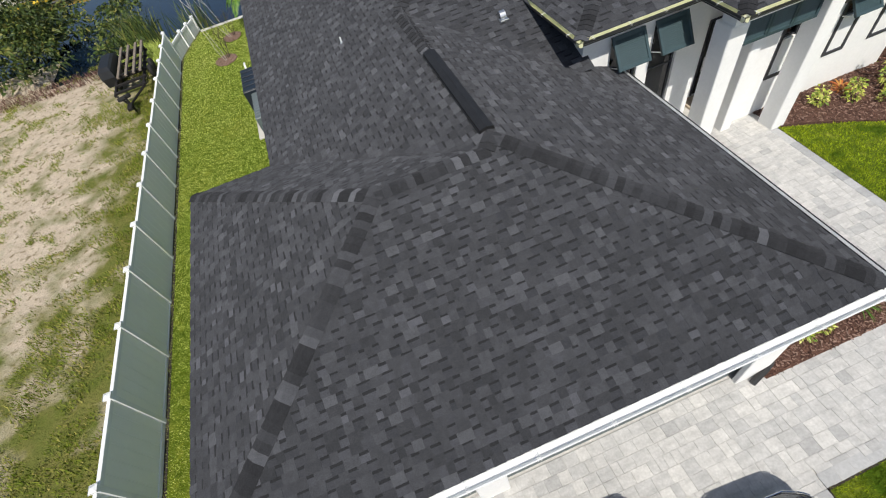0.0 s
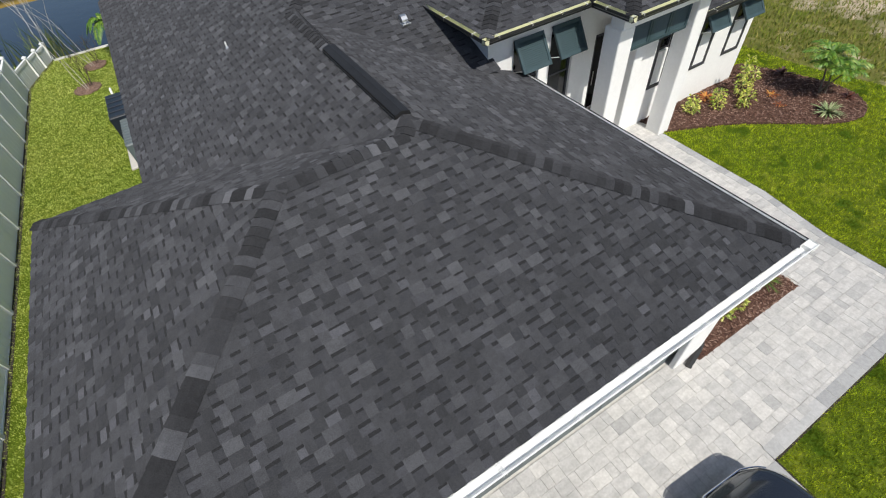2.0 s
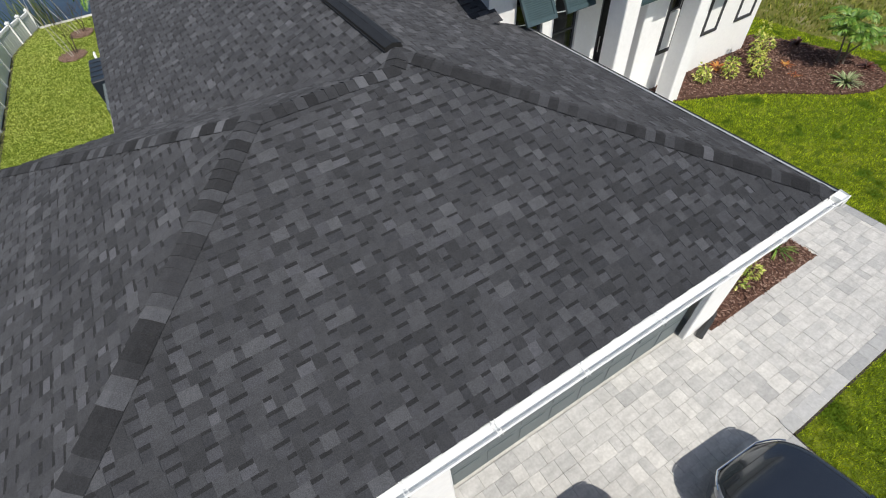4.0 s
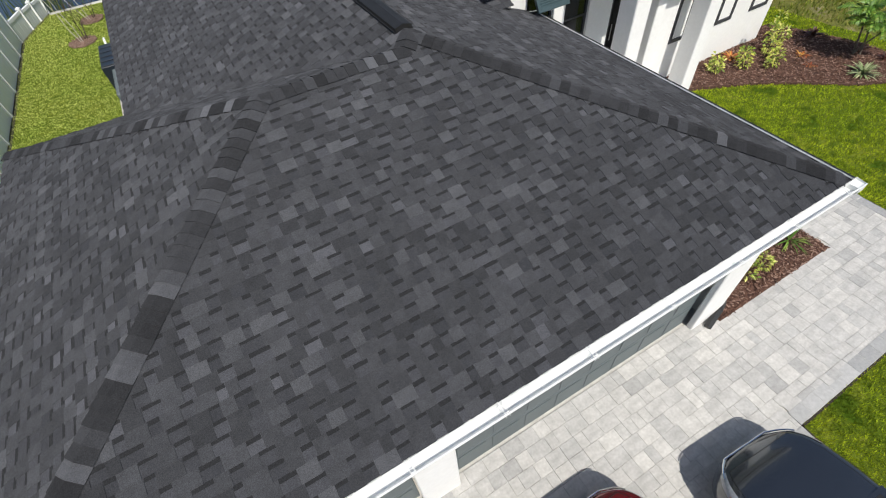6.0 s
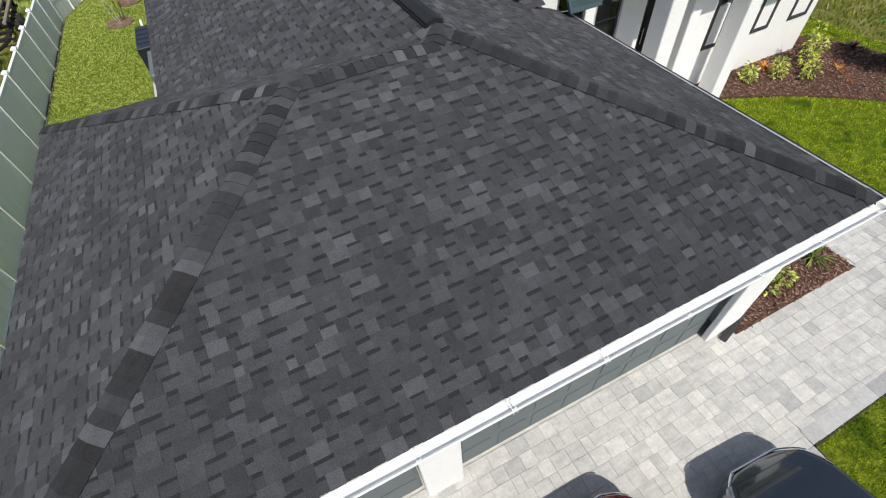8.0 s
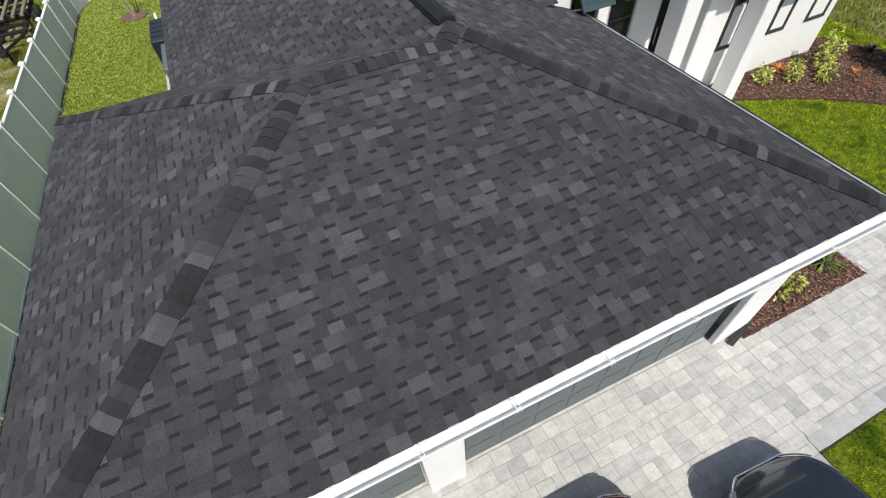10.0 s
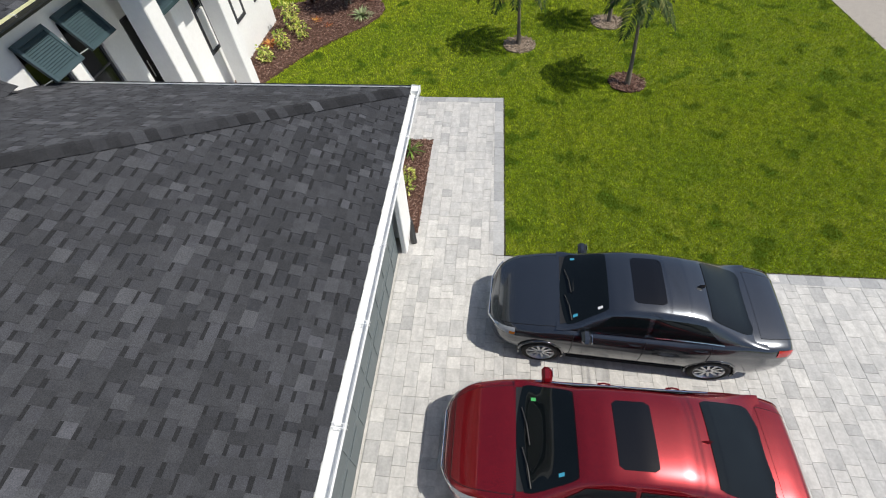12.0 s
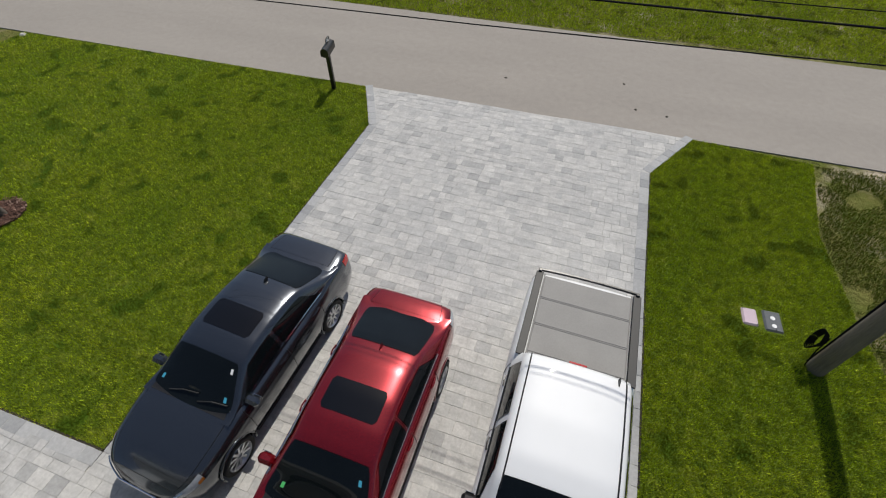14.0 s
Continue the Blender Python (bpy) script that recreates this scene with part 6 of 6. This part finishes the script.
for k in range(4):
    x, y = rs.uniform(-3, 9), rs.uniform(-12.5, -9.2)
    tagged(part("road_stain", Shape().prism([(x + 0.06 * rs.uniform(0.5, 1) * math.cos(a), y + 0.07 * rs.uniform(0.5, 1) * math.sin(a)) for a in np.linspace(0, 6, 8)], -0.01, 0.005), M_SOIL), "small dark leaf stain on the road", "stain", "road stains", kind="structure")
edge = Shape()
for a, b in (((7.68, 3.33), (13.19, 3.4)), ((13.19, 3.4), (13.19, 5.63)), ((13.19, 5.63), (13.47, 7.37)), ((13.47, 7.37), (13.51, 10.62)), ((7.68, 3.33), (7.55, -1.68)), ((7.55, -1.68), (7.54, -6.1)), ((-0.15, -6.49), (-0.18, -2.84)), ((-0.18, -2.84), (-0.24, 1.17))):
    d = Vector((b[0] - a[0], b[1] - a[1])).normalized()
    q = Vector((-d.y, d.x)) * 0.03
    edge.face([(a[0] - q.x, a[1] - q.y, 0.016), (b[0] - q.x, b[1] - q.y, 0.016), (b[0] + q.x, b[1] + q.y, 0.016), (a[0] + q.x, a[1] + q.y, 0.016)])
tagged(part("lawn_edge_soil", edge, M_SOIL), "dark soil line between pavers and lawn", "edging", kind="structure")


# ---- grass blades ----
def blades(name, poly, density, length, mat, label, seed, avoid=(), keep=None, width=0.011):
    rng = np.random.RandomState(seed)
    lo, hi = np.min(poly, 0), np.max(poly, 0)
    n = int((hi[0] - lo[0]) * (hi[1] - lo[1]) * density)
    x, y = rng.uniform(lo[0], hi[0], n), rng.uniform(lo[1], hi[1], n)
    ok = inside(poly, x, y)
    for a in avoid:
        ok &= ~inside(a, x, y)
    if keep:
        ok &= keep(x, y, rng)
    x, y = x[ok], y[ok]
    n = len(x)
    a, l = rng.uniform(0, 2 * np.pi, n), length * rng.uniform(0.5, 1.25, n)
    lean, la = rng.uniform(0.05, 0.60, n) * l, rng.uniform(0, 2 * np.pi, n)
    w = width * rng.uniform(0.7, 1.4, n)
    v = np.empty((n, 3, 3))
    v[:, 0] = np.stack([x - w * np.cos(a), y - w * np.sin(a), np.full(n, -0.004)], 1)
    v[:, 1] = np.stack([x + w * np.cos(a), y + w * np.sin(a), np.full(n, -0.004)], 1)
    v[:, 2] = np.stack([x + lean * np.cos(la), y + lean * np.sin(la), l * 0.8], 1)
    me = bpy.data.meshes.new(name)
    me.vertices.add(3 * n)
    me.vertices.foreach_set("co", v.ravel())
    me.loops.add(3 * n)
    me.loops.foreach_set("vertex_index", np.arange(3 * n))
    me.polygons.add(n)
    me.polygons.foreach_set("loop_start", np.arange(n) * 3)
    me.polygons.foreach_set("loop_total", np.full(n, 3))
    me.materials.append(mat)
    me.update()
    me.validate()
    return tagged(new(name, me), label, "grass", kind="stuff")


RINGS = [[(x + 0.55 * math.cos(a), y + 0.55 * math.sin(a)) for a in np.linspace(0, 6.28, 12)] for x, y in ((16.13, 2.93), (14.09, -0.05), (17.64, 0.03), (-1.59, 26.6), (-1.17, 28.87))]
BOXES = [[(-2.74, -2.95), (-1.98, -2.95), (-1.98, -2.39), (-2.74, -2.39)]]
blades("lawn_grass", LAWN_FRONT, 1750, 0.062, M_BLADE, "short green lawn grass in front", 1, RINGS + [BED_SIDE], lambda x, y, r: x < 14, 0.009)
blades("lawn_grass", LAWN_FRONT, 750, 0.068, M_BLADE, "short green lawn grass in front", 2, RINGS + [BED_SIDE], lambda x, y, r: x >= 14, 0.012)
blades("lawn_grass", LAWN_SIDE, 3000, 0.070, M_BLADE, "short green lawn grass by the drive", 3, BOXES, width=0.009)
blades("lawn_grass", LAWN_BACK, 1100, 0.048, M_BLADE_PLAIN, "short green lawn grass at the side", 4, RINGS, width=0.010)
LOT = [(-5.34, -2.61), (-4.47, 4.85), (-4.3, 9.61), (-4.31, 28.47), (-6.19, 31.23), (-18.76, 31.48), (-25.61, 3.88), (-16.31, -3.05)]


def lot_keep(x, y, r):
    f = np.clip((-4.9 - x) / 3.8, 0, 1) * np.clip((y - 8.8) / 8.5, 0, 1)
    nz = np.array([0.8 * noise.noise((float(a) * 0.5, float(b) * 0.5, 0.0)) + 1.3 * noise.noise((float(a) * 1.5, float(b) * 1.5, 4.0)) for a, b in zip(x, y)])
    return r.uniform(0, 1, len(x)) < np.clip(0.75 - 0.85 * f + 1.3 * nz, 0.0, 1)


blades("wild_grass", LOT, 380, 0.13, M_WILDBLADE, "patchy wild grass on the sandy lot", 5, keep=lot_keep, width=0.016)
blades("wild_grass", [(23.02, -5.33), (21.67, 3.81), (21.08, 7.86), (19.98, 12.36), (18.69, 18.44), (28.1, 17.38), (34.11, -4.55)], 110, 0.17, M_WILDBLADE, "rough wild grass beyond the lawn", 6, width=0.02)
blades("wild_grass", [(-9.96, -15.28), (23.92, -13.2), (30.11, -18.9), (-16.56, -24.32)], 520, 0.11, M_BLADE, "green grass verge across the road", 7, width=0.018)
blades("wild_grass", [(-4.26, -8.24), (-3.9, -5.55), (-4.18, -3.02), (-4.48, -1.23), (-3.99, 3.84), (-9.36, 3.85), (-10.6, -8.47)], 1300, 0.10, M_WILDBLADE, "dry patchy grass beside the lawn", 8, keep=lambda x, y, r: np.array([noise.noise((float(a) * 1.3, float(b) * 1.3, 3.0)) for a, b in zip(x, y)]) > -0.18, width=0.010)
blades("wild_grass", [(-7.36, 29.09), (-4.24, 28.21), (-3.91, 30.59), (-6.55, 31.89)], 260, 0.42, M_BLADE_PLAIN, "tall bright green grass behind the trailer", 9, width=0.022)
blades("dead_brush", [(-19.06, 30.3), (-11.32, 29.34), (-7.33, 29.34), (-6.87, 30.38), (-18.73, 31.61)], 90, 0.34, M_CHIP, "dry brown brush at the foot of the bushes", 10, width=0.02)

# ---- roof pieces ----
shingle_plane("front", roof_main, 11, 1.0, (0.3, 4.1, 5.0, 8.2))
for key, seed, cell in (("left", 12, 1.0), ("garage_back", 13, 1.0), ("main_left", 14, 1.1), ("main_right", 15, 1.1), ("cross_front", 16, 1.3)):
    shingle_plane(key, roof_main, seed, cell)
for i, key in enumerate(WING):
    shingle_plane(key, roof_wing, 30 + i, 1.4)
TOOTH_MESH = {}
for w, m in PIECES:
    if w not in TOOTH_MESH:
        t = Shape()
        p = tooth_points(0, w, 0, w, -0.004, EXPO, 0.011)
        for f in TOOTH_FACES:
            t.face([p[i] for i in f])
        TOOTH_MESH[w] = t.mesh("shingle", M_TOOTH_PART, weld=True)
    part("shingle", TOOTH_MESH[w], None, roof_main, m=m)


def ridge_caps(a, b, n1, n2, roof, step=0.135, start=0.0, end=0.0):
    """Cap shingles bent over a hip or ridge that climbs from a to b, between planes with normals n1 and n2."""
    a, b = Vector(a), Vector(b)
    d = (b - a).normalized()
    length = (b - a).length
    up = (n1 + n2).normalized()
    sides = []
    for n in (n1, n2):
        t = n.cross(d)
        other = n2 if n is n1 else n1
        if t.dot(other) > 0:
            t = -t
        sides.append(t.normalized())
    me = Shape()
    hw = 0.155
    rows = []
    for v, h in ((-0.005, 0.032), (step, 0.019), (step + 0.08, 0.012)):
        p = d * v
        rows.append([p + sides[0] * hw + n1 * (h - 0.006), p + sides[0] * hw * 0.45 + n1 * (h + 0.002), p + up * (h + 0.006), p + sides[1] * hw * 0.45 + n2 * (h + 0.002), p + sides[1] * hw + n2 * (h - 0.006)])
    me.grid(rows)
    me.grid([[q - up * 0.02 for q in rows[0]], rows[0]])
    mesh = me.mesh("ridge_cap", M_CAP, smooth=False)
    v = start
    while v < length - step * 0.5 - end:
        part("ridge_cap", mesh, None, roof, m=Matrix.Translation(a + d * v))
        v += step


N = {k: plane_frame(p)[3] for k, p in PLANES.items()}
ridge_caps(FRC, P1, N["front"], N["main_right"], roof_main, start=0.12)
ridge_caps(FLC, P2, N["front"], N["left"], roof_main, start=0.12)
ridge_caps(BLC, tuple(Vector(P2).lerp(Vector(BLC), 0.035)), N["left"], N["garage_back"], roof_main, start=0.1)
ridge_caps(P2, KNK, N["front"], N["garage_back"], roof_main)
ridge_caps(KNK, P1, N["front"], N["main_left"], roof_main)
ridge_caps((RX, 12.45, P1[2]), VAL1, N["main_left"], N["main_right"], roof_main)
ridge_caps(VAL1, TOP, N["main_left"], N["cross_front"], roof_main)
ridge_caps(WING["wing_front"][0], WING["wing_front"][4], N["wing_front"], N["wing_left"], roof_wing)
ridge_caps(WING["porch_front"][0], WING["porch_front"][2], N["porch_front"], N["porch_left"], roof_wing)
ridge_caps(WING["porch_front"][1], WING["porch_front"][2], N["porch_front"], N["porch_right"], roof_wing)

# ---- pavers ----
def paver_shape(sh, poly, z, rng):
    """A low slab with a chamfered top edge over any small convex polygon."""
    cx, cy = sum(p[0] for p in poly) / len(poly), sum(p[1] for p in poly) / len(poly)
    tilt = rng.uniform(-0.002, 0.002)
    low = [(x, y, 0.0) for x, y in poly]
    mid = [(x, y, z - 0.002) for x, y in poly]
    top = [(cx + (x - cx) * (1 - 0.0025 / max(abs(x - cx), 0.02)), cy + (y - cy) * (1 - 0.0025 / max(abs(y - cy), 0.02)), z + tilt) for x, y in poly]
    b, n = len(sh.v), len(poly)
    sh.v.extend(low + mid + top)
    for lay in (0, 1):
        for i in range(n):
            j = (i + 1) % n
            sh.f.append((b + lay * n + i, b + lay * n + j, b + (lay + 1) * n + j, b + (lay + 1) * n + i))
            sh.mi.append(0)
    sh.f.append(tuple(b + 2 * n + i for i in range(n)))
    sh.mi.append(0)


rngp = random.Random(21)
rest, loose, border = Shape(), [], Shape()
BW = 0.23
EDGES = [((7.68, 3.33), (13.19, 3.4)), ((13.19, 3.4), (13.19, 5.63)), ((13.19, 5.63), (13.47, 7.37)), ((13.47, 7.37), (13.51, 10.62)), ((7.55, -1.68), (7.68, 3.33)), ((7.54, -6.1), (7.55, -1.68)), ((8.55, -8.05), (7.54, -6.1)), ((-0.18, -2.84), (-0.15, -6.49)), ((-0.24, 1.17), (-0.18, -2.84)), ((-0.26, 5.49), (-0.24, 1.17)), ((-0.15, -6.49), (-1.24, -8.43))]


def edge_dist(x, y, seg):
    (ax, ay), (bx, by) = seg
    dx, dy = bx - ax, by - ay
    t = max(0, min(1, ((x - ax) * dx + (y - ay) * dy) / (dx * dx + dy * dy)))
    return math.hypot(x - ax - t * dx, y - ay - t * dy)


def inward(a, b):
    """The unit normal of an edge that points into the paving."""
    u = Vector((b[0] - a[0], b[1] - a[1])).normalized()
    q = Vector((-u.y, u.x))
    if not inside_one(PAVE, (a[0] + b[0]) / 2 + q.x * 0.3, (a[1] + b[1]) / 2 + q.y * 0.3):
        q = -q
    return (q.x, q.y)


def trim(poly, a, q, gap):
    """The part of a convex polygon on the inner side of an edge."""
    side = [(x - a[0]) * q[0] + (y - a[1]) * q[1] - gap for x, y in poly]
    out = []
    for i in range(len(poly)):
        (x0, y0), (x1, y1), d0, d1 = poly[i - 1], poly[i], side[i - 1], side[i]
        if d0 * d1 < 0:
            t = d0 / (d0 - d1)
            out.append((x0 + (x1 - x0) * t, y0 + (y1 - y0) * t))
        if d1 >= 0:
            out.append((x1, y1))
    return out


KERB = (PAVE[6], PAVE[7])
CUTS, a_end = [], {}
for a, b in EDGES + [KERB]:
    q = inward(a, b)
    CUTS.append((a, q))
    a_end[a, q] = b
LENS = (0.16, 0.225, 0.28, 0.33)
y = -8.6
while y < 12.0:
    ROW = rngp.choice((0.165, 0.225, 0.225, 0.24))
    x = -1.35 - rngp.uniform(0, 0.3)
    xe = 14.0
    while x < xe:
        w = rngp.choice(LENS)
        x0, x1 = x, x + w
        x += w
        cx, cy = (x0 + x1) / 2, y + ROW / 2
        corners = ((x0, y), (x1, y), (x1, y + ROW), (x0, y + ROW))
        if not inside_one(PAVE, cx, cy) or inside_one(BED_FRONT, cx, cy) or (cx < 8.3 and cy > 5.45):
            continue
        g = 0.0014
        piece = [(x0 + g, y + g), (x1 - g, y + g), (x1 - g, y + ROW - g), (x0 + g, y + ROW - g)]
        whole = True
        for a, q in CUTS:
            if any((px - a[0]) * q[0] + (py - a[1]) * q[1] < 0.006 for px, py in piece) and edge_dist(cx, cy, (a, a_end[a, q])) < 0.3:
                piece, whole = trim(piece, a, q, 0.006), False
        if len(piece) < 3:
            continue
        if whole and len(loose) < 300 and 2.5 < cx < 7.6 and 2.9 < cy < 5.65:
            loose.append((w, ROW, (x0 + g, y + g)))
        else:
            paver_shape(rest, piece, 0.030 + rngp.uniform(-0.002, 0.002), rngp)
    y += ROW
for (ax, ay), (bx, by) in EDGES:
    d = Vector((bx - ax, by - ay))
    n = max(1, round(d.length / 0.31))
    u = d.normalized()
    q = Vector((-u.y, u.x))
    mx, my = (ax + bx) / 2 + q.x * 0.3, (ay + by) / 2 + q.y * 0.3
    if not inside_one(PAVE, mx, my):
        q = -q
    for k in range(n):
        a, b = d * (k / n) + u * 0.003, d * ((k + 1) / n) - u * 0.003
        paver_shape(border, [(ax + p.x, ay + p.y) for p in (a + q * 0.01, b + q * 0.01, b + q * BW, a + q * BW)], 0.034, rngp)
tagged(part("pavers", rest, M_PAVER, pavement, "pale grey concrete pavers in straight rows"), kind="stuff")
tagged(part("border_pavers", border, M_BORDER, pavement, "darker grey border pavers along the lawn"), kind="stuff")
PAVER_MESH = {}
for w, ROW, (px, py) in loose:
    if (w, ROW) not in PAVER_MESH:
        t = Shape()
        paver_shape(t, [(0, 0), (w - 0.003, 0), (w - 0.003, ROW - 0.003), (0, ROW - 0.003)], 0.030, rngp)
        PAVER_MESH[w, ROW] = t.mesh("paver", M_PAVER_PART)
    part("paver", PAVER_MESH[w, ROW], None, pavement, m=pose(px, py, 0))
